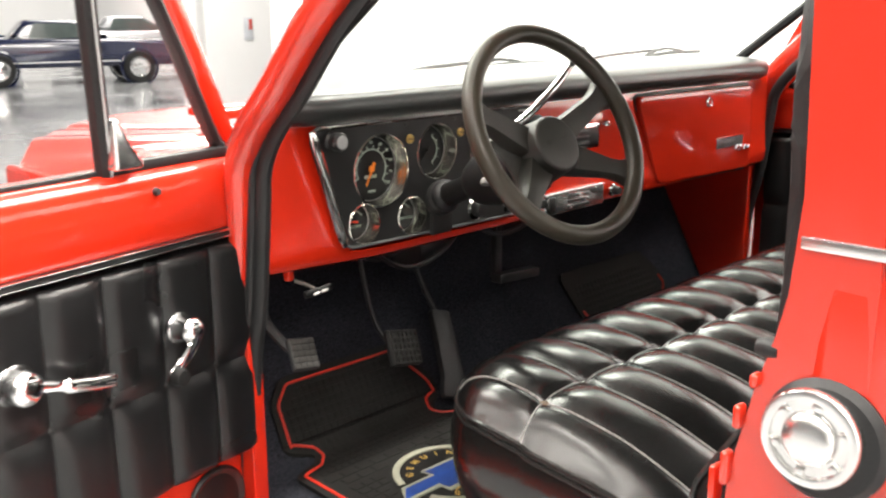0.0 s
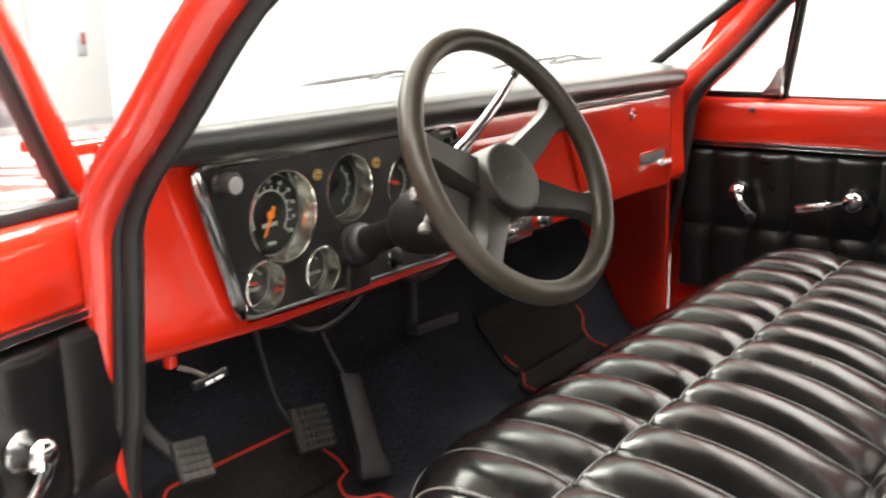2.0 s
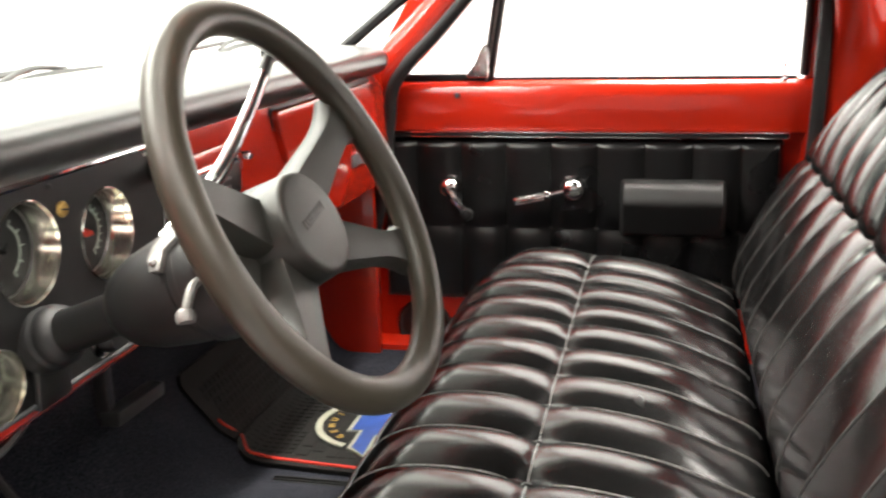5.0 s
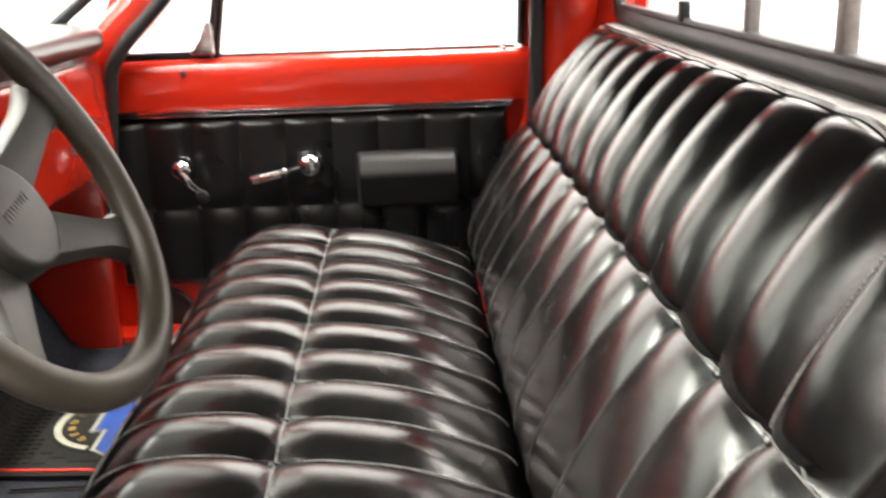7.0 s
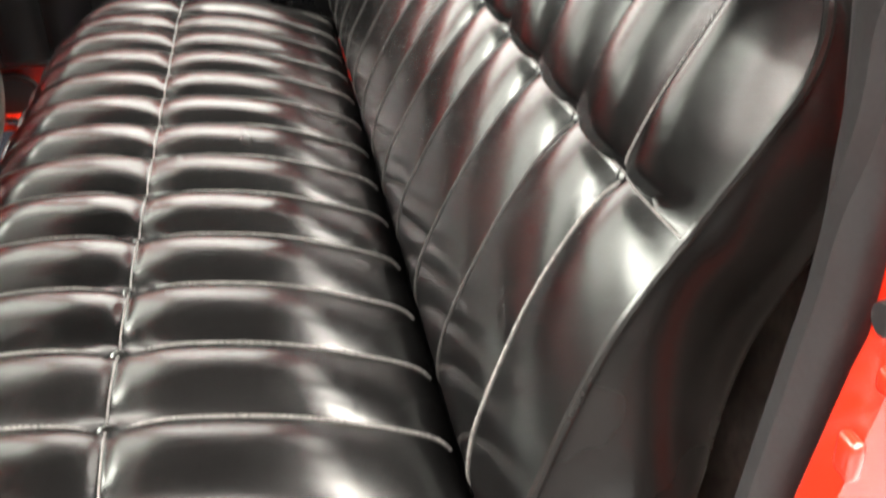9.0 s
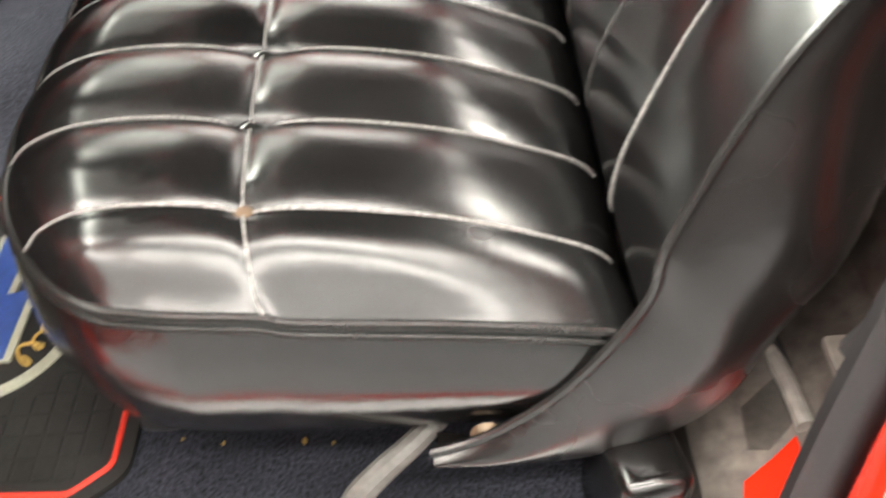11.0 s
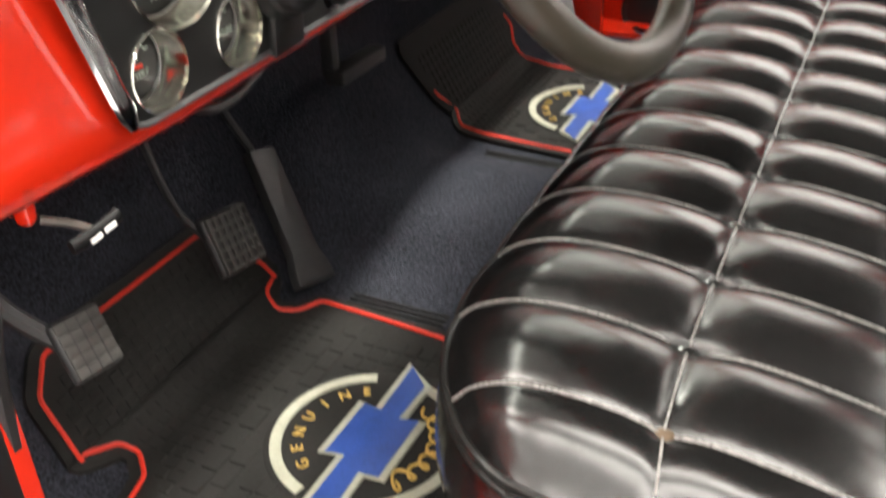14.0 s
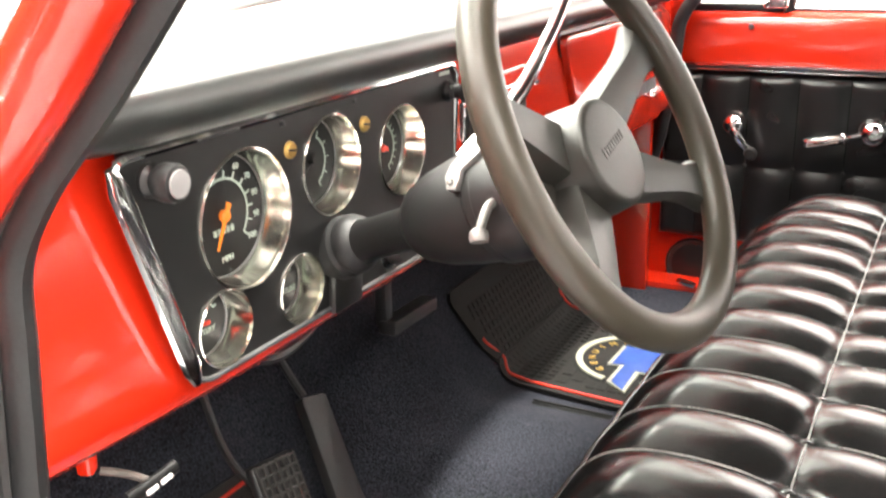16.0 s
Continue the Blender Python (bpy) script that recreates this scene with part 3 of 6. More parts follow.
# windscreen with rubber
screen = thing("windscreen", "clear windscreen in a black rubber seal", "window", kind="structure")
wb, wt = [(-0.758, 0.115, 1.262), (-0.60, 0.25, 1.266), (0.0, 0.338, 1.266), (0.60, 0.27, 1.266), (0.832, 0.118, 1.266)], [(0.802, -0.385, 1.645), (0.5, -0.275, 1.672), (0, -0.205, 1.682), (-0.5, -0.275, 1.672), (-0.700, -0.365, 1.645)]
part("rubber_seal", pipe(smooth_path(wb, 6) + smooth_path(wt, 6), 0.014, 8, True), RUBBER, screen, "black rubber seal")
lo, hi = smooth_path(wb, 6), list(reversed(smooth_path(wt, 6)))
bm = surf(24, 1, lambda u, v: lo[round(u * 24)].lerp(hi[round(u * 24)], v))
part("pane", bm, SCREENGLASS, screen).visible_shadow = False


def wiper(x0, x1, xm):
    w = thing("windscreen_wiper", "black windscreen wiper with a thin arm resting outside the glass", "wiper", "wipers")
    part("blade", pipe(smooth_path([(x0, 0.33, 1.282), ((x0 + x1) / 2, 0.36, 1.294), (x1, 0.37, 1.291)], 8), 0.006, 6), PLASTIC, w)
    part("bridge", pipe(smooth_path([(x0 + 0.1, 0.355, 1.292), ((x0 + x1) / 2, 0.37, 1.307), (x1 - 0.1, 0.375, 1.298)], 8), 0.0045, 6), PLASTIC, w)
    part("arm", pipe(smooth_path([(xm, 0.37, 1.270), (xm + (x0 - xm) * 0.5, 0.375, 1.295), ((x0 + x1) / 2, 0.37, 1.305)], 8), 0.005, 6), DARKMETAL, w)
    return w


wiper(-0.09, 0.32, -0.20)
wiper(0.67, 1.10, 0.45)

# bonnet, wings and cowl outside
front = thing("truck_nose", "glossy red bonnet and front wings of the pickup", "bonnet", kind="structure")


def nose(u, v):
    """The bonnet and wings: nearly flat on top, rounded off in plan towards the front."""
    x = -0.98 + 1.98 * u
    edge = min(1.0, abs(x - 0.01) / 0.98)
    y0 = 0.13
    y1 = 1.55 - 0.85 * edge ** 2.6
    z = 1.228 - 0.105 * v - 0.025 * edge ** 4 - 0.05 * max(0.0, edge - 0.95) / 0.05
    z += 0.014 * math.exp(-((edge - 0.80) / 0.05) ** 2) - 0.008 * math.exp(-((edge - 0.62) / 0.012) ** 2)
    k = max(0.0, v - 0.90) / 0.10
    return (x, y0 + (y1 - y0) * min(v / 0.94, 1.0), z - 0.55 * k ** 2.2)


bm = surf(72, 40, nose)
bmesh.ops.recalc_face_normals(bm, faces=bm.faces)
part("bonnet", bm, RED, front)
part("cowl", block((1.44, 0.12, 0.02), pose(0.01, 0.395, 1.238), 0.006), RED, front, "red cowl below the windscreen")
part("wing_side", block((0.02, 0.50, 0.55), pose(-0.972, 0.45, 0.86), 0.008), RED, front)
part("wing_side", block((0.02, 0.50, 0.55), pose(0.992, 0.45, 0.86), 0.008), RED, front)

# fuel cap and bright strip on the cab corner, rubber bump stop
cap = thing("fuel_cap", "polished chrome fuel filler cap in a dark rubber grommet", "fuel cap")
m = frame_axes((-0.944, -0.961, 1.069), (0, -1, 0), (0, 0, 1)) @ Matrix.Scale(0.86, 4)
part("grommet", turned([(0.0, 0.0), (0.066, 0.0), (0.068, 0.006), (0.060, 0.014), (0.048, 0.016), (0.0, 0.016)], m @ pose(0.008, -0.006, 0)), RUBBER, cap, "dark rubber grommet")
body = part("cap", turned([(0.050, 0.010), (0.0530, 0.016), (0.0535, 0.026), (0.0515, 0.0295), (0.0460, 0.0310), (0.0420, 0.0300), (0.0405, 0.0255), (0.0300, 0.0250), (0.0285, 0.0300), (0.0260, 0.0335), (0.0190, 0.0365), (0.0100, 0.0380), (0.0, 0.0385)], m, 48), SATIN, cap, "polished chrome cap")
for k in range(6):
    a = k * math.tau / 6 + 0.35
    part("grip_notch", block((0.0085, 0.0095, 0.005), m @ pose(0.0372 * math.cos(a), 0.0372 * math.sin(a), 0.0272, 0, 0, math.degrees(a)), 0.0015), SATIN, body, "raised chrome grip")
belt = thing("belt_moulding", "satin chrome belt moulding on a red cab corner", "moulding")
part("strip", block((0.008, 0.24, 0.0125), pose(-0.944, -1.049, 1.239), 0.003), SATIN, belt)
stop = thing("bump_stop", "black round rubber door stop on the lock pillar", "door stop")
part("rubber", turned([(0.0, 0.0), (0.010, 0.0), (0.011, 0.008), (0.013, 0.012), (0.012, 0.026), (0.006, 0.028), (0.0, 0.024)], frame_axes((-0.936, -0.893, 1.132), (1, 0, 0), (0, 0, 1)) @ Matrix.Scale(0.85, 4)), RUBBER, stop)
striker = thing("door_striker", "small red painted door lock striker plate", "striker")
part("plate", block((0.022, 0.008, 0.06), pose(-0.934, -0.858, 0.97), 0.004), RED, striker)

for ty, tz, th in ((-0.872, 1.062, 0.030), (-0.886, 1.102, 0.018), (-0.862, 1.006, 0.044)):
    part("tab", block((0.016, 0.009, th * 0.8), pose(-0.946, ty - 0.012, tz), 0.004, 3), RED, striker)


# ---- doors ----
def door(name, label, m, flip, armrest, dz):
    """A cab door in its own axes: x back from the hinge edge, y into the cab, z up from the ground."""
    d = thing(name, label, "door", "cab doors", kind="structure")
    big = Matrix(m)

    def add(pname, bm, mat, lab="", parent=None):
        bm.transform(big)
        if flip:
            bmesh.ops.reverse_faces(bm, faces=bm.faces)
        return part(pname, bm, mat, parent or d, lab)

    add("shell", block((1.01, 0.085, 0.66), pose(0.470, -0.062, 0.875), 0.014, 3), RED)
    # rolled sill below the window
    sill = [(-0.03, 1.094), (0.0, 1.094), (0.003, 1.10), (0.004, 1.17), (0.0, 1.190), (-0.010, 1.203), (-0.022, 1.207), (-0.06, 1.207), (-0.06, 1.094)]
    bm = bmesh.new()
    rows = [[bm.verts.new((x, y, z)) for y, z in sill] for x in (-0.034, 0.95)]
    for k in range(len(sill)):
        bm.faces.new((rows[0][k], rows[0][(k + 1) % len(sill)], rows[1][(k + 1) % len(sill)], rows[1][k]))
    bm.faces.new(rows[0]), bm.faces.new(list(reversed(rows[1])))
    bmesh.ops.recalc_face_normals(bm, faces=bm.faces)
    add("sill", bm, RED)
    add("window_sweep", block((0.66, 0.010, 0.010), pose(0.585, -0.026, 1.208), 0.002), RUBBER, "black felt window sweep")
    # pleated vinyl panel
    first, pitch, row_z, x1, z0, z1 = 0.087, 0.1030, 0.872, 0.895, 0.690, 1.078

    def puff(x, z):
        p = ((x - first) / pitch) % 1.0
        side = 1 - abs(2 * p - 1) ** 3.0
        low = min(1.0, abs(z - row_z) / 0.045)
        roll = 1 - (1 - low) ** 2.2
        edge = min(1.0, (z1 - z) / 0.02, (z - z0) / 0.02, x / 0.012, (x1 - x) / 0.012)
        return 0.001 + 0.017 * max(0.0, edge) ** 0.5 * (0.25 + 0.75 * side) * (0.35 + 0.65 * roll)

    def sheet(u, v):
        x, z = x1 * u, z0 + (z1 - z0) * v
        return (x, puff(x, z) - 0.016 * (1 - min(1.0, u * 80, (1 - u) * 80, v * 40, (1 - v) * 40)), z)

    bm = surf(174, 56, sheet)
    bmesh.ops.recalc_face_normals(bm, faces=bm.faces)
    panel = add("trim_panel", bm, DOORVINYL, "black pleated vinyl trim panel")
    n = int((x1 - first) / pitch) + 1
    for k in range(n):
        x = first + k * pitch
        add("stitch_seam", pipe([(x, puff(x, z) + 0.0006, z) for z in [z0 + 0.01 + (z1 - z0 - 0.02) * i / 30 for i in range(31)]], 0.0011, 5), PIPING, "", panel)
        add("tuft_button", turned([(0, 0.0025), (0.003, 0.002), (0.0055, 0.0), (0.0055, -0.003)], frame_axes((x, puff(x, row_z) + 0.001, row_z), (1, 0, 0), (0, 0, -1)), 10), PLASTIC, "", panel)
    add("belt_strip", block((0.925, 0.012, 0.014), pose(0.440, 0.004, 1.087), 0.003), PLASTIC, "black moulding with bright edges")
    add("bright_edge", block((0.925, 0.006, 0.0035), pose(0.440, 0.0105, 1.0925), 0.001), CHROME, "thin chrome edge")
    add("bright_edge", block((0.925, 0.006, 0.0025), pose(0.440, 0.0105, 1.0825), 0.001), CHROME, "thin chrome edge")
    # window frame: painted outer frame, rubber run, vent post
    red_line = smooth_path([(-0.024, -0.045, 1.19), (0.000, -0.045, 1.235), (0.128, 0.005, 1.425), (0.272, 0.05, 1.60), (0.330, 0.058, 1.632), (0.55, 0.06, 1.645), (0.86, 0.06, 1.635), (0.94, 0.05, 1.60), (0.953, 0.0, 1.40), (0.955, -0.045, 1.19)], 6)
    add("window_frame", pipe(red_line, 0.026, 10, False, 0.7, (0, 1, 0)), RED)
    run = smooth_path([(0.016, -0.03, 1.218), (0.040, -0.03, 1.252), (0.168, 0.022, 1.435), (0.297, 0.064, 1.595), (0.36, 0.07, 1.612), (0.55, 0.072, 1.62), (0.84, 0.072, 1.612), (0.915, 0.06, 1.58), (0.926, 0.014, 1.40), (0.928, -0.03, 1.215)], 6)
    add("window_channel", pipe(run, 0.010, 8, False, 1.4, (0, 1, 0)), RUBBER, "black rubber window run")
    add("vent_sill", block((0.24, 0.024, 0.016), pose(0.130, -0.026, 1.213), 0.004), RUBBER, "black rubber below the vent")
    add("vent_post", pipe([(0.247, -0.026, 1.20), (0.290, 0.022, 1.41), (0.330, 0.068, 1.61)], 0.0155, 8, False, 0.8, (0, 1, 0)), RUBBER, "black and bright vent post")
    add("vent_post_trim", pipe([(0.247, -0.011, 1.205), (0.290, 0.036, 1.41), (0.330, 0.082, 1.61)], 0.0020, 6), STEEL, "thin bright post edge")
    bm = bmesh.new()
    bm.faces.new([bm.verts.new(p) for p in ((0.022, -0.03, 1.215), (0.245, -0.03, 1.215), (0.325, 0.06, 1.61), (0.168, 0.02, 1.43))])
    add("vent_pane", bm, GLASS).visible_shadow = False
    if armrest:
        bm = bmesh.new()
        bm.faces.new([bm.verts.new(p) for p in ((0.25, -0.034, 1.205), (0.925, -0.034, 1.205), (0.92, 0.06, 1.61), (0.335, 0.065, 1.61))])
        add("door_pane", bm, GLASS).visible_shadow = False
    # chrome vent latch: a curved thumb lever on the post
    wedge = rounded([(-0.256, 1.214), (-0.256, 1.284), (-0.247, 1.290), (-0.237, 1.278), (-0.226, 1.246), (-0.204, 1.224), (-0.206, 1.214)], 0.006, 3)
    latch = add("vent_latch", prism(list(reversed(wedge)), 0.024, frame_axes((0, -0.012, 0), (-1, 0, 0), (0, 0, 1)), 0.006, 3), SATIN, "wedge-shaped bright vent latch")
    add("latch_pivot", turned([(0, 0.016), (0.007, 0.014), (0.009, 0.004), (0.009, 0)], frame_axes((0.255, -0.014, 1.262), (1, 0, 0), (0, 0, -1)), 14), CHROME, "", latch)
    add("vent_screw", turned([(0, 0.010), (0.005, 0.009), (0.0065, 0.0)], frame_axes((0.183, 0.003, 1.175), (1, 0, 0), (0, 0, -1)), 12), DARKMETAL, "dark screw in a dimple")
    pin = add("lock_pin", turned([(0.0085, 0.0), (0.0065, 0.004), (0.0025, 0.006), (0.0025, 0.026), (0.0045, 0.029), (0.004, 0.036), (0, 0.038)], pose(0.888, -0.016, 1.204), 12), CHROME, "small bright lock button")
    # window crank
    hub = (0.166, 0.010, 0.970 + dz)
    face = frame_axes(hub, (1, 0, 0), (0, 0, -1))
    crank = add("window_crank", turned([(0.024, 0.0), (0.025, 0.006), (0.022, 0.011), (0.020, 0.030), (0.021, 0.036), (0.017, 0.043), (0.009, 0.047), (0, 0.048)], face, 24), CHROME, "polished chrome window crank")
    arm = smooth_path([(0.166, 0.050, 0.970 + dz), (0.176, 0.055, 0.952 + dz), (0.190, 0.052, 0.934 + dz), (0.206, 0.046, 0.918 + dz), (0.214, 0.046, 0.912 + dz)], 5)
    add("crank_arm", pipe(arm, [0.011 - 0.004 * i / len(arm) for i in range(len(arm))], 10, False, 0.55, (0, 1, 0)), CHROME, "", crank)
    add("crank_knob", turned([(0.006, 0.0), (0.013, 0.004), (0.0145, 0.012), (0.012, 0.021), (0, 0.023)], frame_axes((0.212, 0.050, 0.913 + dz), (1, 0, 0), (0, 0, -1)), 18), PLASTIC, "black knob", crank)
    # inside handle
    hub = (0.449, 0.010, 0.969 + dz)
    face = frame_axes(hub, (1, 0, 0), (0, 0, -1))
    handle = add("inside_handle", turned([(0.030, 0.0), (0.031, 0.005), (0.027, 0.010), (0.026, 0.018), (0.024, 0.034), (0.019, 0.040), (0.010, 0.043), (0, 0.043)], face, 24), CHROME, "polished chrome inside door handle")
    arm = smooth_path([(0.430, 0.040, 0.966 + dz), (0.405, 0.046, 0.960 + dz), (0.385, 0.050, 0.955 + dz), (0.350, 0.052, 0.948 + dz), (0.318, 0.050, 0.942 + dz)], 5)
    add("handle_lever", pipe(arm, [0.0085, 0.008, 0.008, 0.0075, 0.007, 0.007, 0.0075, 0.008] + [0.0105] * (len(arm) - 9) + [0.008], 10, False, 0.6, (0, 1, 0)), CHROME, "", handle)
    for k in (-1, 0, 1):
        add("lever_rib", pipe([(0.318 + 0.006, 0.0565, 0.942 + dz + k * 0.0055), (0.385, 0.0565, 0.956 + dz + k * 0.0055)], 0.0013, 5), STEEL, "", handle)
    add("panel_screw", turned([(0, 0.004), (0.005, 0.003), (0.0065, 0.0)], frame_axes((0.030, 0.006, 0.705), (1, 0, 0), (0, 0, -1)), 12), CHROME, "small chrome screw")
    if armrest:
        prof = rounded([(0.010, 0.862), (0.040, 0.868), (0.072, 0.948), (0.045, 0.982), (0.010, 0.995)], 0.012)
        bm = bmesh.new()
        rows = [[bm.verts.new((x, y if e else 0.35 * y + 0.01, z if e else 0.924 + (z - 0.924) * 0.93)) for y, z in prof] for x, e in ((0.552, 0), (0.560, 1), (0.770, 1), (0.778, 0))]
        for a, b in zip(rows, rows[1:]):
            for k in range(len(prof)):
                bm.faces.new((a[k], a[(k + 1) % len(prof)], b[(k + 1) % len(prof)], b[k]))
        bm.faces.new(rows[0]), bm.faces.new(list(reversed(rows[-1])))
        bmesh.ops.recalc_face_normals(bm, faces=bm.faces)
        rest = add("armrest", bm, PLASTIC, "black vinyl armrest box")
    speaker = add("speaker_ring", turned([(0.052, 0.0), (0.058, 0.003), (0.062, 0.006), (0.066, 0.003), (0.067, 0.0)], frame_axes((0.085, -0.018, 0.615), (1, 0, 0), (0, 0, -1)), 28), PLASTIC, "black speaker ring")
    add("speaker_mesh", turned([(0.0, 0.008), (0.02, 0.004), (0.052, 0.001)], frame_axes((0.085, -0.018, 0.615), (1, 0, 0), (0, 0, -1)), 28), FACE, "", speaker)
    return d


door("door_east", "closed red door with black pleated vinyl trim, chrome crank and armrest", Matrix(((0, -1, 0, 0.930), (-1, 0, 0, 0.040), (0, 0, 1, 0), (0, 0, 0, 1))), True, True, 0.0)
c, s = math.cos(radians(11.0)), math.sin(radians(11.0))
door("door_west", "wide open red door with black pleated vinyl trim and chrome handles", Matrix(((-c, s, 0, -0.853), (-s, -c, 0, 0.060), (0, 0, 1, 0), (0, 0, 0, 1))), False, False, -0.010)

# ---- dashboard ----
dash = thing("dashboard", "glossy red steel dashboard with a black padded top", "dashboard")
face = [(0.045, 1.268), (0.022, 1.262), (0.016, 1.245), (0.013, 1.20), (0.010, 1.12), (0.006, 1.06), (0.004, 1.030), (0.008, 1.010), (0.018, 0.997), (0.034, 0.992), (0.070, 0.996), (0.070, 1.008), (0.035, 1.008), (0.034, 1.04), (0.045, 1.20)]
face = [(p.x, p.y) for p in smooth_path([(y, z, 0) for y, z in face], 3, True)]
part("panel", profile_along_x(face, -0.862, 0.862, 120, lambda x, y, z: (x, y + (0.030 if -0.735 + 0.32 * (1.244 - z) < x < -0.225 and 1.022 < z < 1.242 else 0.0), z + 0.012 * max(0.0, (-x - 0.6) / 0.25))), RED, dash)
pad = [(0.02, 1.247), (-0.012, 1.2500), (-0.026, 1.258), (-0.033, 1.272), (-0.032, 1.287), (-0.023, 1.299), (0.00, 1.3055), (0.05, 1.3085), (0.12, 1.310), (0.24, 1.308), (0.325, 1.303), (0.345, 1.285), (0.30, 1.262), (0.1, 1.250)]
pad = [(p.x, p.y) for p in smooth_path([(y, z, 0) for y, z in pad], 4, True)]


PAD_EDGE = [(-0.802, 0.060), (-0.758, 0.095), (-0.60, 0.235), (0.0, 0.330), (0.60, 0.258), (0.838, 0.100)]


def pad_shape(x, y, z):
    t = max(0.0, (abs(x) - 0.72) / 0.14)
    y = min(y, lerp_table(x, PAD_EDGE)[0] + 0.1 * (z - 1.28))
    return (x, 0.10 + (y - 0.10) * (1 - 0.35 * t * t) - (0.16 * t * min(1.0, max(0.0, y - 0.1) / 0.2)), 1.275 + (z - 1.275) * (1 - 0.25 * t * t) - 0.010 * (x + 0.86) / 1.7)


part("padded_top", profile_along_x(pad, -0.802, 0.838, 48, pad_shape), PADVINYL, dash, "black grained vinyl dash pad")
# glovebox
gb = [(0.205, 1.230), (0.755, 1.226), (0.768, 1.000), (0.305, 1.010)]
mfront = frame_axes((0, 0.014, 0), (1, 0, 0), (0, 0, 1))
glove = part("glovebox_door", prism(rounded(list(reversed(gb)), 0.022), 0.014, mfront, 0.005, 3), RED, dash, "red glovebox door")
part("door_gap", prism(rounded([(0.296, 1.004), (0.775, 0.994), (0.762, 1.232), (0.197, 1.237)], 0.024), 0.0012, mfront), FACE, dash, "dark gap line")
part("lock", turned([(0.013, 0.0), (0.0135, 0.004), (0.010, 0.007), (0.008, 0.005), (0, 0.005)], frame_axes((0.522, 0.000, 1.196), (1, 0, 0), (0, 0, 1)), 20), CHROME, glove, "chrome lock")
part("badge", block((0.135, 0.004, 0.026), pose(0.645, -0.001, 1.082), 0.0015), BADGE, glove, "grey and chrome name plate")
part("badge_edge", block((0.139, 0.0025, 0.003), pose(0.645, -0.002, 1.096), 0.0008), CHROME, glove)
part("badge_script", pipe(smooth_path([(0.672, -0.003, 1.060), (0.684, -0.003, 1.070), (0.692, -0.003, 1.056), (0.702, -0.003, 1.068), (0.714, -0.003, 1.056), (0.726, -0.003, 1.067), (0.738, -0.003, 1.057), (0.746, -0.003, 1.066)], 5), 0.0028, 6), CHROME, glove, "chrome scroll")
# radio opening, heater plate, knobs
part("radio_frame", prism(rounded([(-0.145, 1.128), (0.064, 1.128), (0.064, 1.184), (-0.145, 1.184)], 0.008), 0.008, mfront, 0.003), CHROME, dash, "chrome radio frame")
part("radio_face", block((0.190, 0.004, 0.040), pose(-0.040, 0.0045, 1.156), 0.001), FACE, dash, "black radio face")
for k in range(3):
    part("radio_button", block((0.052, 0.004, 0.007), pose(-0.01, 0.001, 1.144 + 0.012 * k), 0.001), DARKMETAL, dash)
part("radio_surround", prism(rounded([(-0.165, 1.105), (0.085, 1.105), (0.085, 1.205), (-0.165, 1.205)], 0.02), 0.0025, mfront, 0.002), RED, dash)
part("knob_small", turned([(0.007, 0), (0.007, 0.012), (0.005, 0.016), (0, 0.017)], frame_axes((0.080, 0.010, 1.180), (1, 0, 0), (0, 0, 1)), 14), CHROME, dash)
heater = part("heater_plate", prism(rounded([(-0.142, 1.000), (0.070, 1.000), (0.070, 1.048), (-0.142, 1.048)], 0.004), 0.018, frame_axes((0, 0.012, 0), (1, 0, 0), (0, 0, 1)), 0.002), SATIN, dash, "bright heater control plate with levers")
for k, (hx, w) in enumerate(((-0.025, 0.14), (-0.025, 0.14), (-0.025, 0.14))):
    part("lever_slot", block((w * 0.55, 0.002, 0.004), pose(hx, -0.007, 1.011 + 0.012 * k), 0.0005), FACE, heater)
    part("lever_tab", block((0.008, 0.010, 0.007), pose(hx + (-0.03, 0.02, 0.0)[k], -0.010, 1.011 + 0.012 * k), 0.001), CHROME, heater)
part("switch_square", block((0.02, 0.002, 0.028), pose(-0.118, -0.007, 1.024), 0.001), FACE, heater)
for kx, kz, kr in ((0.103, 1.027, 0.013), (-0.172, 1.036, 0.014), (-0.262, 1.048, 0.017), (-0.360, 1.055, 0.022)):
    km = frame_axes((kx, -0.004, kz), (1, 0, 0), (0, 0, 1))
    kb = part("control_knob", turned([(kr * 0.82, 0.0), (kr * 0.80, 0.018), (kr * 0.66, 0.023), (0, 0.024)], km, 20), PLASTIC, dash, "black control knob")
    part("knob_ring", turned([(kr * 1.12, 0.0), (kr * 1.15, 0.004), (kr * 0.84, 0.007)], km, 20), CHROME, kb, "chrome ring")

# ---- instrument cluster ----
cluster = thing("instrument_cluster", "black instrument panel with six chrome-ringed gauges and a chrome border", "instrument panel")
CF, GF = -0.008, 0.020
outline = rounded([(-0.697, 1.030), (-0.213, 1.024), (-0.190, 1.243), (-0.766, 1.244)], 0.026, 6)
GAUGES = {"speedo": (-0.608, 1.158, 0.0635), "fuel": (-0.469, 1.177, 0.0505), "oil": (-0.328, 1.162, 0.0505), "battery": (-0.651, 1.068, 0.0355), "temperature": (-0.535, 1.065, 0.035)}
bm = bmesh.new()
loops = [[(x, z) for x, z in outline]] + [[(gx + gr * math.cos(k * math.tau / 32), gz + gr * math.sin(k * math.tau / 32)) for k in range(32)] for gx, gz, gr in GAUGES.values()]
edges = []
for loop in loops:
    vs = [bm.verts.new((x, CF, z)) for x, z in loop]
    edges += [bm.edges.new((vs[i], vs[(i + 1) % len(vs)])) for i in range(len(vs))]
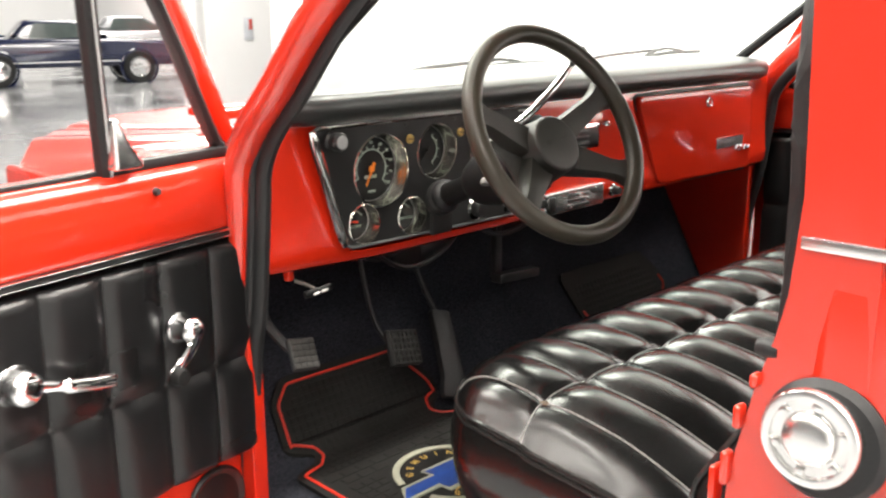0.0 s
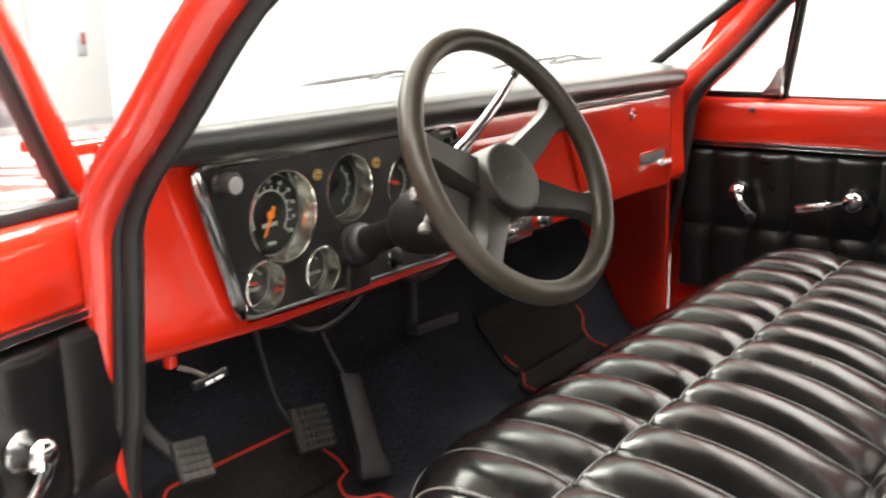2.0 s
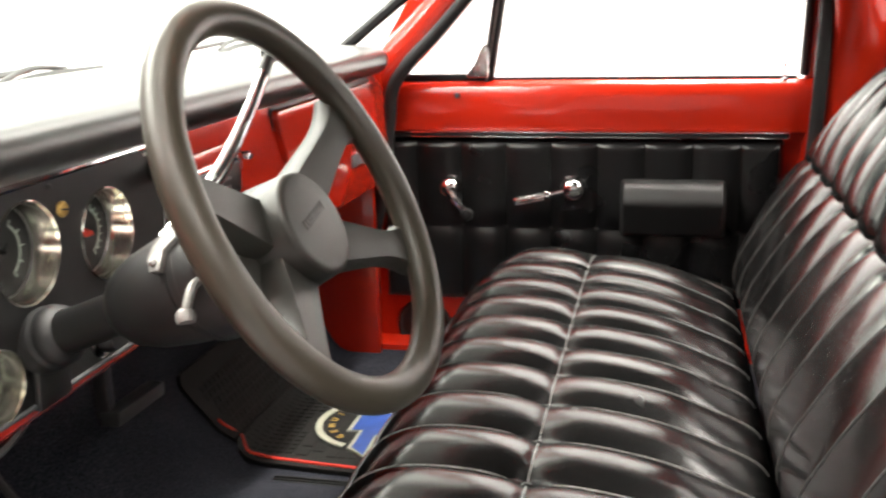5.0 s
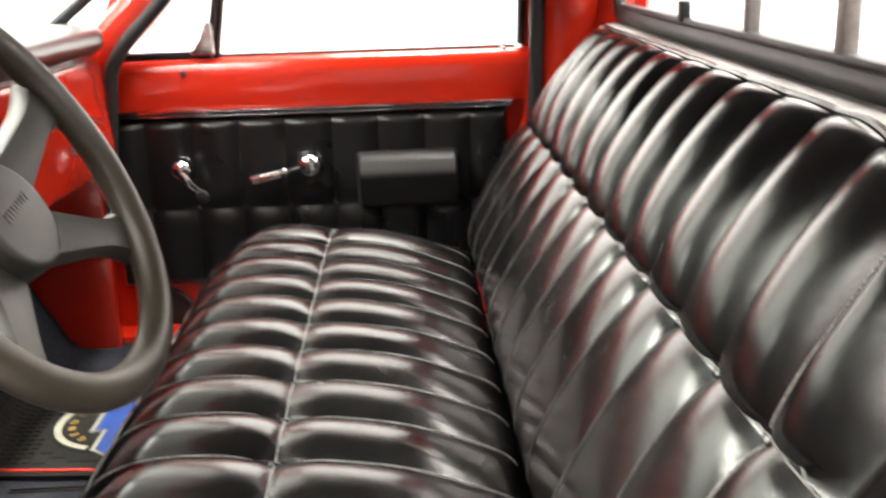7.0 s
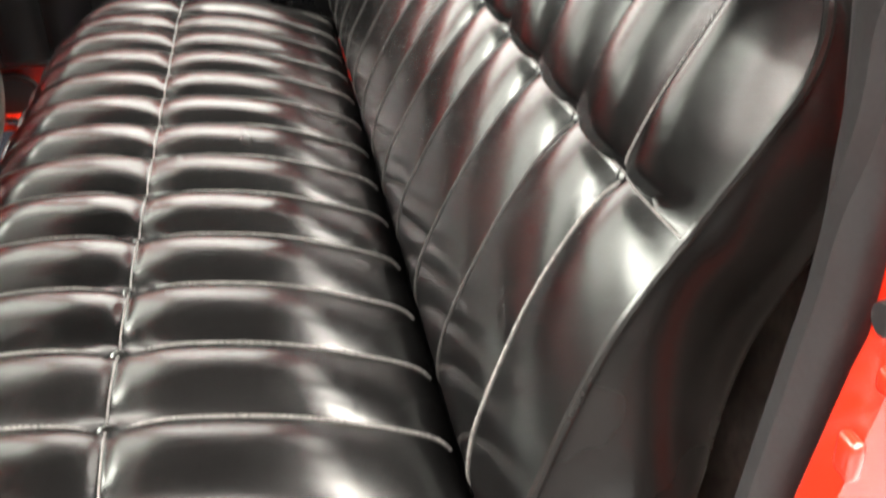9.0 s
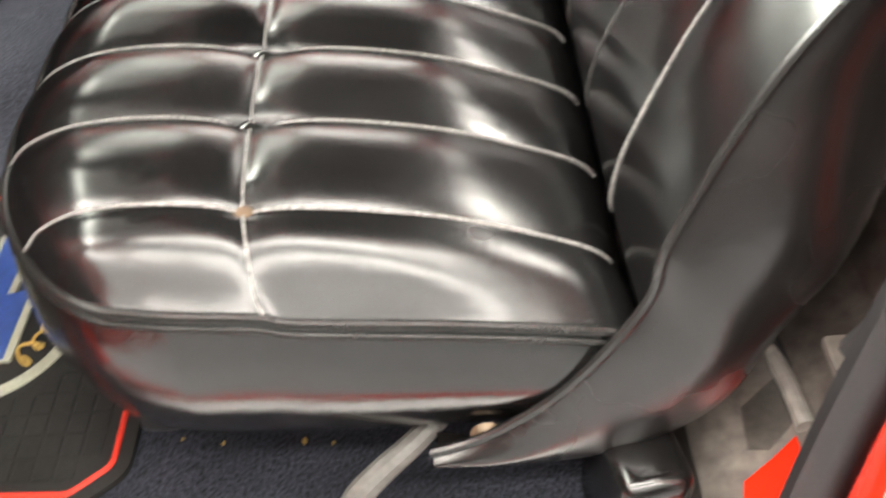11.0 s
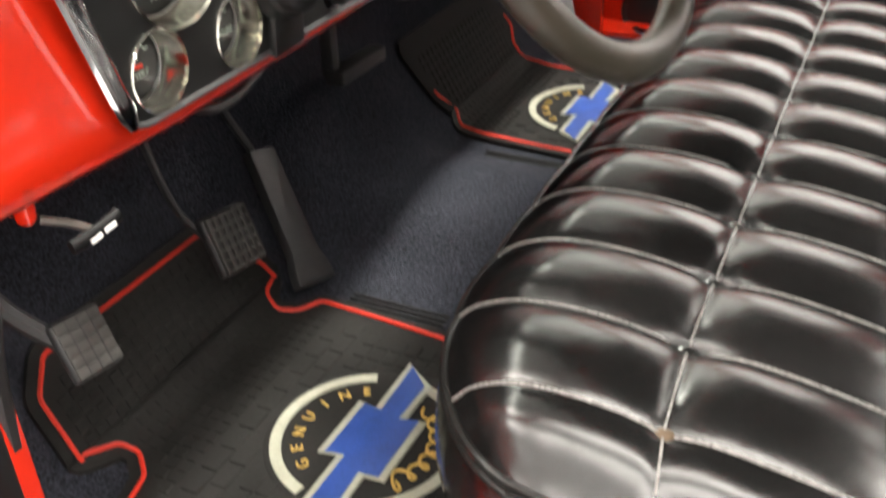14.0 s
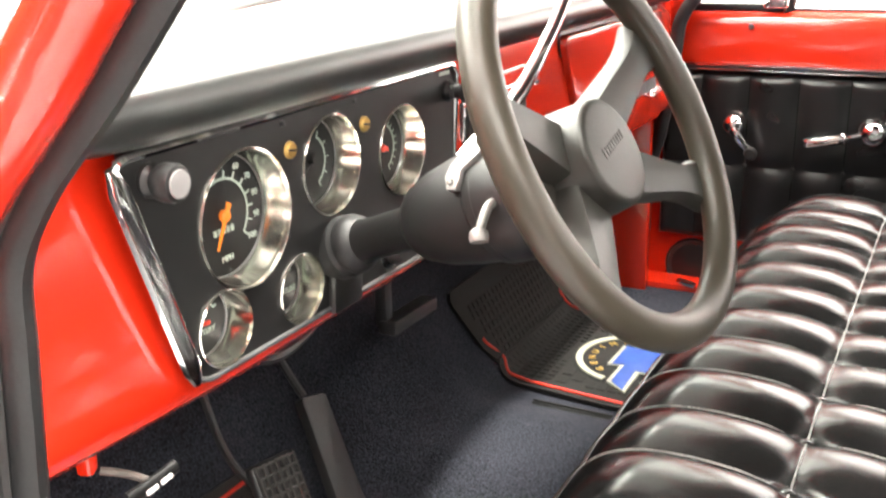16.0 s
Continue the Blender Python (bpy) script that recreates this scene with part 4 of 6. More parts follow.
bmesh.ops.triangle_fill(bm, use_beauty=True, use_dissolve=False, edges=edges, normal=(0, -1, 0))
bm.normal_update()
for f in bm.faces:
    if f.normal.y > 0:
        f.normal_flip()
part("faceplate", bm, FACE, cluster, "matt black faceplate")
part("backing", prism(list(outline), 0.004, frame_axes((0, 0.032, 0), (1, 0, 0), (0, 0, 1))), FACE, cluster)
rim = [(x, CF - 0.001, z) for x, z in outline]
part("border", pipe(rim, [0.0042 if p[2] > 1.10 else 0.0008 for p in rim], 8, True), CHROME, cluster, "chrome border")
# dark metal in place of chrome: the lower run's dark reflection as colour
part("lower_border", pipe(rim, [0.0008 if p[2] > 1.10 else 0.0028 for p in rim], 8, True), DARKMETAL, cluster, "lower chrome border, its dark reflection put into the colour")
rim2 = [(-0.7645 + 0.0665 * t, CF - 0.004, 1.240 - 0.205 * t) for t in [i / 12 for i in range(13)]]
part("side_bar", pipe(rim2, [0.005] + [0.0102] * 11 + [0.005], 10, False, 0.7, (0, 1, 0)), CHROME, cluster, "thick chrome side bar")


def gauge(name, sweep, needle_deg, mat, label, numbers=(), word="", word_dz=-0.5):
    gx, gz, gr = GAUGES[name]
    base = frame_axes((gx, GF, gz), (1, 0, 0), (0, 0, 1))
    dial = gr * 0.90
    g = part("gauge", turned([(0.0, 0.0), (gr * 0.93, 0.0)], base, 40), FACE, cluster, label)
    dep = GF - CF
    part("cup_ring", turned([(gr * 0.905, 0.0004), (gr * 0.912, 0.006), (gr * 0.926, 0.0075), (gr * 0.934, 0.013), (gr * 0.948, 0.0145), (gr * 0.956, 0.020), (gr * 0.968, 0.0215), (gr * 0.974, dep - 0.002), (gr * 1.0, dep + 0.0025), (gr * 1.03, dep + 0.0015), (gr * 1.035, dep - 0.001)], base, 48), CUP, g, "polished cup ring")
    part("inner_step", turned([(gr * 0.895, 0.0004), (gr * 0.90, 0.0024), (gr * 0.914, 0.0028)], base, 48), STEEL, g, "narrow bright step")
    hubr = 0.10 if name in ("speedo", "oil") else 0.06
    a0, a1, nt = sweep
    arc = [base @ Vector((dial * 0.60 * math.cos(radians(a)), dial * 0.60 * math.sin(radians(a)), 0.0006)) for a in [a0 + (a1 - a0) * i / 40 for i in range(41)]]
    part("scale", pipe(arc, dial * (0.022 if numbers else 0.03), 5, False, 0.3, (0, 1, 0)), PRINT, g)
    for i in range(nt):
        a = radians(a0 + (a1 - a0) * i / (nt - 1))
        part("tick", block((dial * 0.13, dial * 0.03, 0.0008), base @ pose(dial * 0.665 * math.cos(a), dial * 0.665 * math.sin(a), 0.0008, 0, 0, math.degrees(a))), PRINT, g)
    a = radians(needle_deg)
    ca, sa = math.cos(a), math.sin(a)
    wide = dial * 0.035
    bm = bmesh.new()
    pts = [(-dial * 0.22 * ca - wide * 1.6 * sa, -dial * 0.22 * sa + wide * 1.6 * ca), (dial * 0.58 * ca - wide * 0.5 * sa, dial * 0.58 * sa + wide * 0.5 * ca), (dial * 0.58 * ca + wide * 0.5 * sa, dial * 0.58 * sa - wide * 0.5 * ca), (-dial * 0.22 * ca + wide * 1.6 * sa, -dial * 0.22 * sa - wide * 1.6 * ca)]
    part("needle", prism(pts, 0.0012, base @ pose(0, 0, 0.003)), mat, g)
    part("needle_hub", turned([(dial * hubr, 0.0), (dial * hubr, 0.004), (dial * hubr * 0.7, 0.006), (0, 0.0065)], base, 18), mat, g)
    for deg, text in numbers:
        q = radians(deg)
        lettering(text, dial * 0.15, base @ pose(dial * 0.825 * math.cos(q), dial * 0.825 * math.sin(q), 0.0012), PRINT, g, "number")
    if word:
        lettering(word, dial * (0.14 if name == "speedo" else 0.24), base @ pose(0, dial * word_dz, 0.0012), PRINT, g, "dial_word")
    return g


gauge("speedo", (205, -40, 13), 243, ORANGE, "round speedometer with an orange needle", ((118, "40"), (90, "50"), (62, "60"), (38, "70"), (14, "80"), (-12, "90"), (-38, "100")), "MPH", -0.72)
gauge("fuel", (60, -60, 5), 225, FACE, "round gauge with a bright silver dial")
gauge("oil", (60, -60, 9), 165, NEEDLERED, "round gauge with a red needle")
gauge("battery", (150, 30, 3), 172, NEEDLERED, "small round battery gauge", (), "BATTERY", -0.30)
gauge("temperature", (150, 30, 3), 160, FACE, "small round temperature gauge", (), "TEMPERATURE", -0.30)
odo = GAUGES["speedo"]
for k in range(5):
    part("odometer_digit", block((0.004, 0.0012, 0.006), pose(odo[0] - 0.014 + 0.006 * k, GF - 0.001, odo[1] - 0.014), 0.0003), PRINT, cluster)


def knob(x, z, r, label, out=0.0):
    m = frame_axes((x, CF - out, z), (1, 0, 0), (0, 0, 1))
    k = part("pull_knob", turned([(r * 0.62, 0.0), (r * 0.62, 0.008), (r * 0.95, 0.010), (r, 0.013), (r, 0.022), (r * 0.92, 0.0260), (r * 0.72, 0.027)], m, 26), PLASTIC, cluster, label)
    part("stem", turned([(r * 0.60, -out), (r * 0.60, 0.002)], m, 20), CHROME, k, "chrome stem")
    part("collar", turned([(r * 0.90, -out), (r * 0.92, 0.004 - out), (r * 0.66, 0.008 - out)], m, 26), PLASTIC, k, "black collar")
    part("knob_face", turned([(r * 0.72, 0.0270), (r * 0.70, 0.0282), (0, 0.0288)], m, 26), GREYKNOB, k, "grey knob face")


knob(-0.7215, 1.2215, 0.0160, "black pull knob with a grey face", 0.004)
knob(-0.216, 1.212, 0.0145, "black pull knob with a grey face", 0.014)
part("knob_word", block((0.026, 0.0008, 0.004), pose(-0.222, CF - 0.0006, 1.234)), PRINT, cluster)
for bx in (-0.5385, -0.4065):
    part("brass_screw", turned([(0.0085, 0), (0.0085, 0.002), (0.007, 0.004), (0, 0.0045)], frame_axes((bx, CF, 1.207), (1, 0, 0), (0, 0, 1)), 18), BRASS, cluster, "brass slotted screw")
    part("screw_slot", block((0.013, 0.001, 0.0018), pose(bx, CF - 0.0046, 1.207, 0, 10, 0)), FACE, cluster)
for bx in (-0.548, -0.424):
    part("clip", block((0.006, 0.003, 0.005), pose(bx, CF - 0.002, 1.234), 0.001), FACE, cluster)

# ---- steering column and wheel ----
WC = Vector((-0.4987, -0.3127, 1.2408))
WN = Vector((-0.0616, -0.8805, 0.4700)).normalized()
WM = frame_axes(WC, (0.9981, -0.0544, 0.029), (0, 0.4709, 0.8822))
CA = Vector((-0.1147, -0.922, 0.3697)).normalized()
CX = (Vector((1, 0, 0)) - CA * CA.x).normalized()
CM = frame_axes((-0.4695, -0.015, 1.0895), CX, CA.cross(CX))


def on_column(deg, r, d):
    """A place round the steering column: angle, radius, distance from the dashboard."""
    return CM @ Vector((r * math.cos(radians(deg)), r * math.sin(radians(deg)), d))


column = thing("steering_column", "black steering column with a key switch and levers", "steering column")
part("boot", turned([(0.033, -0.010), (0.0335, -0.002), (0.0315, 0.003), (0.0325, 0.009), (0.0300, 0.014), (0.0312, 0.021), (0.0285, 0.028), (0.0225, 0.033)], CM, 32), RUBBER, column, "ribbed black boot")
part("tube", turned([(0.0215, -0.05), (0.0215, 0.118), (0.023, 0.121)], CM, 28), PLASTIC, column)
part("housing", turned([(0.0215, 0.104), (0.030, 0.109), (0.039, 0.122), (0.0465, 0.145), (0.0515, 0.175), (0.0545, 0.205), (0.0525, 0.2065)], CM, 40), PLASTIC, column, "flared black housing")
part("shroud", turned([(0.0530, 0.2075), (0.0575, 0.2090), (0.0585, 0.213), (0.0585, 0.252), (0.056, 0.262), (0.047, 0.269), (0.030, 0.272)], CM, 40), PLASTIC, column)
part("groove", turned([(0.0528, 0.2050), (0.0528, 0.2090)], CM, 40), FACE, column)
part("collar_seam", turned([(0.0587, 0.2180), (0.0591, 0.2186), (0.0587, 0.2192)], CM, 40), FACE, column)
part("lower_shaft", turned([(0.0265, -0.34), (0.0265, -0.04)], CM, 20), OLDGREY, column, "brown-grey steel lower jacket")
part("column_plate", block((0.055, 0.012, 0.055), pose(-0.463, -0.012, 1.048, 4, 0, 0), 0.005), PLASTIC, column, "black column cover plate")
bm = bmesh.new()
bracket = []
for deg, d in ((108, 0.219), (116, 0.229), (126, 0.231), (133, 0.222), (138, 0.214), (146, 0.212), (154, 0.207), (152, 0.197), (140, 0.195), (130, 0.199), (123, 0.206), (112, 0.207)):
    bracket.append((deg, d))
low = [bm.verts.new(on_column(deg, 0.0560, d)) for deg, d in bracket]
high = [bm.verts.new(on_column(deg, 0.0640, d)) for deg, d in bracket]
bm.faces.new(low), bm.faces.new(high)
for k in range(len(low)):
    bm.faces.new((low[k], low[(k + 1) % len(low)], high[(k + 1) % len(low)], high[k]))
bmesh.ops.recalc_face_normals(bm, faces=bm.faces)
bmesh.ops.bevel(bm, geom=[e for e in bm.edges if all(v in high for v in e.verts)], offset=0.0022, segments=2, profile=0.5, affect="EDGES")
part("lever_bracket", bm, ALU, column, "bright cast metal turn lever root")
part("bracket_screw", turned([(0, 0.0035), (0.003, 0.003), (0.0036, 0.0)], frame_axes(on_column(147, 0.0635, 0.203), CA, CX), 12), STEEL, column)
part("switch_slot", prism(rounded([(-0.004, -0.009), (0.004, -0.009), (0.005, 0.009), (-0.005, 0.009)], 0.003), 0.0016, frame_axes(on_column(171, 0.0578, 0.240), CA, on_column(180, 1, 0) - on_column(165, 1, 0)), 0.0004), FACE, column, "dark slot")
stalk = smooth_path([on_column(171, 0.052, 0.241), on_column(174, 0.064, 0.239), on_column(182, 0.073, 0.235), on_column(189, 0.079, 0.230)], 5)
part("signal_stub", pipe(stalk, 0.0042, 10), ALU, column, "short steel lever")
tip = (stalk[-1] - stalk[-3]).normalized()
mt = frame_axes(stalk[-1], tip.cross(CA), CA)
part("stub_cup", turned([(0.0042, -0.006), (0.0078, -0.003), (0.0088, 0.002), (0.0078, 0.006), (0.0050, 0.0045), (0.0, 0.003)], mt if (mt.to_3x3() @ Vector((0, 0, 1))).x < 0 else mt @ Matrix.Diagonal((1, -1, -1, 1)), 18), ALU, column, "open steel socket")
stick = smooth_path([(-0.505, -0.175, 1.205), (-0.480, -0.192, 1.232), (-0.455, -0.200, 1.247), (-0.420, -0.203, 1.268), (-0.365, -0.203, 1.303), (-0.341, -0.203, 1.322), (-0.326, -0.203, 1.334)], 8)
part("gear_lever", pipe(stick, [0.0088 - 0.0028 * i / len(stick) for i in range(len(stick))], 14), CHROME, column, "chrome gear lever")
part("lever_sleeve", pipe([(-0.329, -0.203, 1.331), (-0.318, -0.203, 1.341), (-0.298, -0.202, 1.355), (-0.288, -0.202, 1.363)], [0.0062, 0.0066, 0.0060, 0.0058], 14), PLASTIC, column, "black lever end")
part("lever_knob", turned([(0.0, -0.004), (0.0068, -0.003), (0.0100, 0.003), (0.0108, 0.010), (0.0095, 0.017), (0.005, 0.0205), (0, 0.021)], frame_axes((-0.290, -0.202, 1.361), (0.63, 0, -0.77), (0, -1, 0)), 18), PLASTIC, column, "black lever knob")

wheel = thing("steering_wheel", "dark grey four-spoke steering wheel with a round padded hub", "steering wheel")
RR, RT = 0.1745, 0.0158
part("rim", pipe([WM @ Vector((RR * math.cos(a), RR * math.sin(a), 0)) for a in [k * math.tau / 96 for k in range(96)]], RT, 20, True, 0.94, tuple(WN)), RIMMAT, wheel)
HUB = Vector((-0.0025, -0.0156, 0))
HT = WM @ Matrix.Translation(HUB)


def spoke_mesh(deg, w0, w1):
    """A spoke with a flat face and deep sloping sides, from the hub's root up to the rim."""
    a = radians(deg)
    end = Vector((RR * 0.955 * math.cos(a), RR * 0.955 * math.sin(a), 0))
    along_it = (end - HUB).normalized()
    across = Vector((-along_it.y, along_it.x, 0))
    span = (end - HUB).length
    section = [(1.0, 0.0), (0.96, 0.35), (0.90, 0.8), (0.82, 1.0), (0.4, 1.04), (0.0, 1.05), (-0.4, 1.04), (-0.82, 1.0), (-0.90, 0.8), (-0.96, 0.35), (-1.0, 0.0), (-0.9, -0.3), (0.0, -0.35), (0.9, -0.3)]
    bm = bmesh.new()
    rings = []
    for i in range(21):
        t = 0.20 + 0.80 * i / 20
        w = w0 + (w1 - w0) * min(1.0, (t - 0.2) / 0.55) + 0.010 * max(0.0, (t - 0.80) / 0.20) ** 2
        top = -0.030 * (1 - t) ** 1.1 - 0.0035
        deep = 0.030 - 0.016 * t
        rings.append([bm.verts.new(WM @ (HUB + along_it * (t * span) + across * (w * sx) + Vector((0, 0, top - deep * (1 - sz))))) for sx, sz in section])
    n = len(section)
    for p, q in zip(rings, rings[1:]):
        for k in range(n):
            bm.faces.new((p[k], p[(k + 1) % n], q[(k + 1) % n], q[k]))
    bm.faces.new(rings[0]), bm.faces.new(list(reversed(rings[-1])))
    bmesh.ops.recalc_face_normals(bm, faces=bm.faces)
    return bm


for deg, w0, w1 in ((19.5, 0.027, 0.0185), (-31.4, 0.030, 0.0170), (159.0, 0.027, 0.0180), (224.0, 0.030, 0.0170)):
    part("spoke", spoke_mesh(deg, w0, w1), WHEELMAT, wheel, "", 45)
web = [(RR * r * math.cos(radians(a)), RR * r * math.sin(radians(a))) for r, a in ((0.12, 70), (0.70, 163), (0.52, 178), (0.50, 205), (0.62, 219), (0.20, 300))]
part("spoke_web", prism(rounded(web, 0.012), 0.006, HT @ pose(0, 0, -0.050), 0.002), WHEELMAT, wheel, "dark recessed web between two spokes")
web = [(RR * r * math.cos(radians(a)), RR * r * math.sin(radians(a))) for r, a in ((0.15, 120), (0.42, 17), (0.36, -5), (0.40, -30), (0.20, 240))]
part("spoke_web", prism(rounded(web, 0.012), 0.006, HT @ pose(0, 0, -0.052), 0.002), WHEELMAT, wheel)
part("hub_cone", turned([(0.032, -0.080), (0.047, -0.072), (0.0520, -0.050), (0.0505, -0.034), (0.0485, -0.012), (0.0475, -0.0095)], HT, 44), WHEELMAT, wheel)
hub = part("hub_pad", turned([(0.0468, -0.0125), (0.0482, -0.0115), (0.0484, -0.0045), (0.0474, -0.0012), (0.0450, 0.0008), (0.042, 0.0014), (0.0, 0.0024)], HT @ pose(0, 0, -0.006), 48), WHEELMAT, wheel, "round padded hub")
for k in range(9):
    part("name_mark", block((0.0042, 0.0075 if k not in (0, 8) else 0.0085, 0.0008), HT @ pose(-0.022 + 0.0055 * k, 0.002 + 0.0010 * k, -0.0038, 0, 0, 10), 0.0003), WHEELMAT, hub, "faint raised mark")

# ---- bench seat ----
XL, XR = -0.797, 0.690
PITCH, B0, NB = 0.1042, -0.726, 14
seat = thing("bench_seat", "black pleated vinyl bench seat with tufted buttons and grey stitching", "seat")
CP = [(-0.262, 0.862), (-0.283, 0.882), (-0.320, 0.897), (-0.365, 0.902), (-0.412, 0.9005), (-0.449, 0.8965), (-0.469, 0.8925), (-0.487, 0.8915), (-0.525, 0.889), (-0.606, 0.876), (-0.673, 0.854), (-0.733, 0.826), (-0.752, 0.788)]
CPROF = smooth_path([(0, y, z) for y, z in CP], 6)
NS = len(CPROF) - 1
ROW_S = 36
END_LINE = [(0.0, 0.862), (0.17, 0.8595), (0.33, 0.8565), (0.5, 0.853), (0.67, 0.8455), (0.83, 0.829), (1.0, 0.809)]


def end_gap(x):
    return min(x - XL, XR - x)


def pleat_u(x, first, pitch, count):
    """Where x lies in its pleat, 0..1."""
    if x < first:
        return (x - (first - pitch)) / pitch
    if x > first + pitch * (count - 1):
        return (x - (first + pitch * (count - 1))) / pitch
    return ((x - first) / pitch) % 1.0


def cushion(x, i):
    p = CPROF[i]
    u = pleat_u(x, B0, PITCH, NB)
    inside = B0 <= x <= B0 + PITCH * (NB - 1)
    roll = 1 - abs(2 * u - 1) ** 2.45
    s = i / NS
    g = max(0.0, end_gap(x))
    amp = 0.0025 + 0.0115 * min(1.0, s * 5) * min(1.0, max(0.0, (0.905 - s) * 5)) ** 0.8
    d = abs(p.y - CPROF[ROW_S].y)
    crease = math.exp(-(d / 0.010) ** 1.3)
    dip = math.exp(-(d / 0.034) ** 2)
    pit = math.exp(-(d / 0.014) ** 2)
    if inside:
        puff = amp * roll - (0.0050 * crease + 0.0045 * dip) * roll
        pinch = (0.0065 * dip + 0.0065 * pit) * (1 - roll) ** 3 * (1 - 0.65 * math.exp(-((x - B0) / 0.045) ** 2))
    else:
        puff = 0.008 * min(1.0, s * 6) * math.sin(math.pi * min(1.0, g / 0.071)) * (1 - 0.30 * crease)
        pinch = 0.35 * (0.0065 * dip + 0.0065 * pit) * (g / 0.071) ** 6
    R = 0.235
    corner = R - math.sqrt(max(0.0, R * R - max(0.0, R - g) ** 2)) if g < R else 0.0
    w = min(1.0, max(0.0, (p.y + 0.52) / 0.25)) ** 1.2
    a, b = CPROF[max(0, i - 1)], CPROF[min(NS, i + 1)]
    t = (b - a).normalized()
    nrm = Vector((0, t.z, -t.y))
    wob = 0.0011 * noise.noise(Vector((x * 7, p.y * 7, 1.7))) + 0.00015 * noise.noise(Vector((x * 45, p.y * 30, 5.1)))
    q = Vector((x, p.y - 0.68 * corner * w, p.z)) + nrm * (puff - pinch + wob)
    e = max(0.0, 1 - g / 0.072) ** 1.4
    z_end = lerp_table(i / NS, END_LINE)[0]
    q.z += (z_end - q.z) * e
    q.z += 0.0016 * math.exp(-((i - 54 + (g - 0.025) * 260) / 1.8) ** 2) * math.exp(-((g - 0.022) / 0.016) ** 2) if x < B0 else 0.0
    return q


def twisted(line, radius, step=0.0021):
    """A twisted thread along a line: a pipe whose radius swells at every stitch."""
    pts, left = [], 0.0
    for a, b in zip(line, line[1:]):
        d = (b - a).length
        while left < d:
            pts.append(a.lerp(b, left / d))
            left += step
        left -= d
    return pipe(pts, [radius * (1.25 if k % 2 else 0.75) for k in range(len(pts))], 5)


xs = [XL + (B0 - XL) * k / 9 for k in range(9)]
for k in range(NB - 1):
    xs += [B0 + PITCH * (k + (1 - math.cos(math.pi * j / 12)) / 2) for j in range(12)]
last = B0 + PITCH * (NB - 1)
xs += [last + (XR - last) * k / 6 for k in range(7)]
bm = bmesh.new()
grid = [[bm.verts.new(cushion(x, i)) for i in range(NS + 1)] for x in xs]
for a, b in zip(grid, grid[1:]):
    for i in range(NS):
        bm.faces.new((a[i], b[i], b[i + 1], a[i + 1]))
bmesh.ops.recalc_face_normals(bm, faces=bm.faces)
top = part("cushion", bm, VINYL, seat, "black glossy pleated vinyl cushion", 70)
for k in range(NB):
    x = B0 + PITCH * k
    part("seam", twisted([cushion(x, i) + Vector((0, 0, 0.0006)) for i in range(1, NS - 3)], 0.0016, 0.0026), THREAD, top, "grey twisted stitching")
row_line = [cushion(x, ROW_S) + Vector((0, 0, 0.0004)) for x in xs]
part("row_seam", twisted(row_line[:10], 0.0011, 0.0024), THREAD, top, "grey twisted stitching")
part("row_seam", twisted(row_line[9:], 0.0009, 0.0024), THREAD, top, "grey twisted stitching")
for k in range(NB):
    c = cushion(B0 + PITCH * k, ROW_S)
    if k == 0:
        part("button_hole", turned([(0.0, 0.001), (0.004, 0.0012), (0.0075, 0.0005), (0.009, -0.002)], pose(c.x, c.y, c.z + 0.002), 12), OLDBRASS, top, "worn brass stud")
    else:
        part("tuft_button", turned([(0.0, 0.0050), (0.003, 0.0047), (0.0062, 0.0032), (0.0078, 0.0), (0.007, -0.004)], pose(c.x, c.y, c.z + 0.0060) @ Matrix.Scale(1.12, 4), 16), BUTTON, top, "small glossy button")
# piping round the rim and the boxing below it
rim_l = [cushion(XL, i) for i in range(NS - 6, 0, -1)]
rim_f = [cushion(x, 0) for x in xs]
rim_r = [cushion(XR, i) for i in range(1, NS - 6)]
loop = rim_l + rim_f + rim_r
part("piping", pipe([p + Vector((0.0, 0.0, -0.001)) for p in loop], 0.0042, 8), PIPING, top, "black vinyl piping")
part("piping", pipe([p + Vector((-0.002 if p.x < -0.7 else 0, 0.002 if p.y > -0.3 else 0, -0.0105)) for p in loop], 0.0032, 8), PIPING, top, "black vinyl piping")


def boxing(u, v):
    p = loop[round(u * (len(loop) - 1))]
    inward = Vector((-0.035 - p.x, -0.50 - p.y, 0))
    inward.x = max(-1, min(1, inward.x * 6 / 0.7 if abs(p.x + 0.035) > 0.55 else 0))
    inward.y = -1.0 if p.y > -0.32 else 0.0
    inward = inward.normalized() if inward.length else Vector((0, 0, 0))
    bulge = 0.018 * math.sin(math.pi * v) - 0.042 * v ** 2
    q = p - inward * bulge
    q.z = p.z - 0.004 - (p.z - 0.672) * v
    q += Vector((0.002, 0.002, 0)) * noise.noise(Vector((p.x * 8, p.y * 8, v * 3)))
    return q


bm = surf(len(loop) - 1, 10, boxing)
bmesh.ops.recalc_face_normals(bm, faces=bm.faces)
part("boxing", bm, BOXVINYL, seat, "black vinyl side band", 70)
part("seat_base", block((1.36, 0.40, 0.06), pose(-0.04, -0.53, 0.655), 0.01), DARKMETAL, seat)
part("seat_riser", block((1.2, 0.34, 0.06), pose(-0.04, -0.55, 0.612), 0.01), DARKMETAL, seat)
rod = smooth_path([(-0.765, -0.602, 0.688), (-0.784, -0.580, 0.680), (-0.800, -0.556, 0.670), (-0.811, -0.536, 0.655), (-0.817, -0.525, 0.636), (-0.819, -0.521, 0.622)], 6)
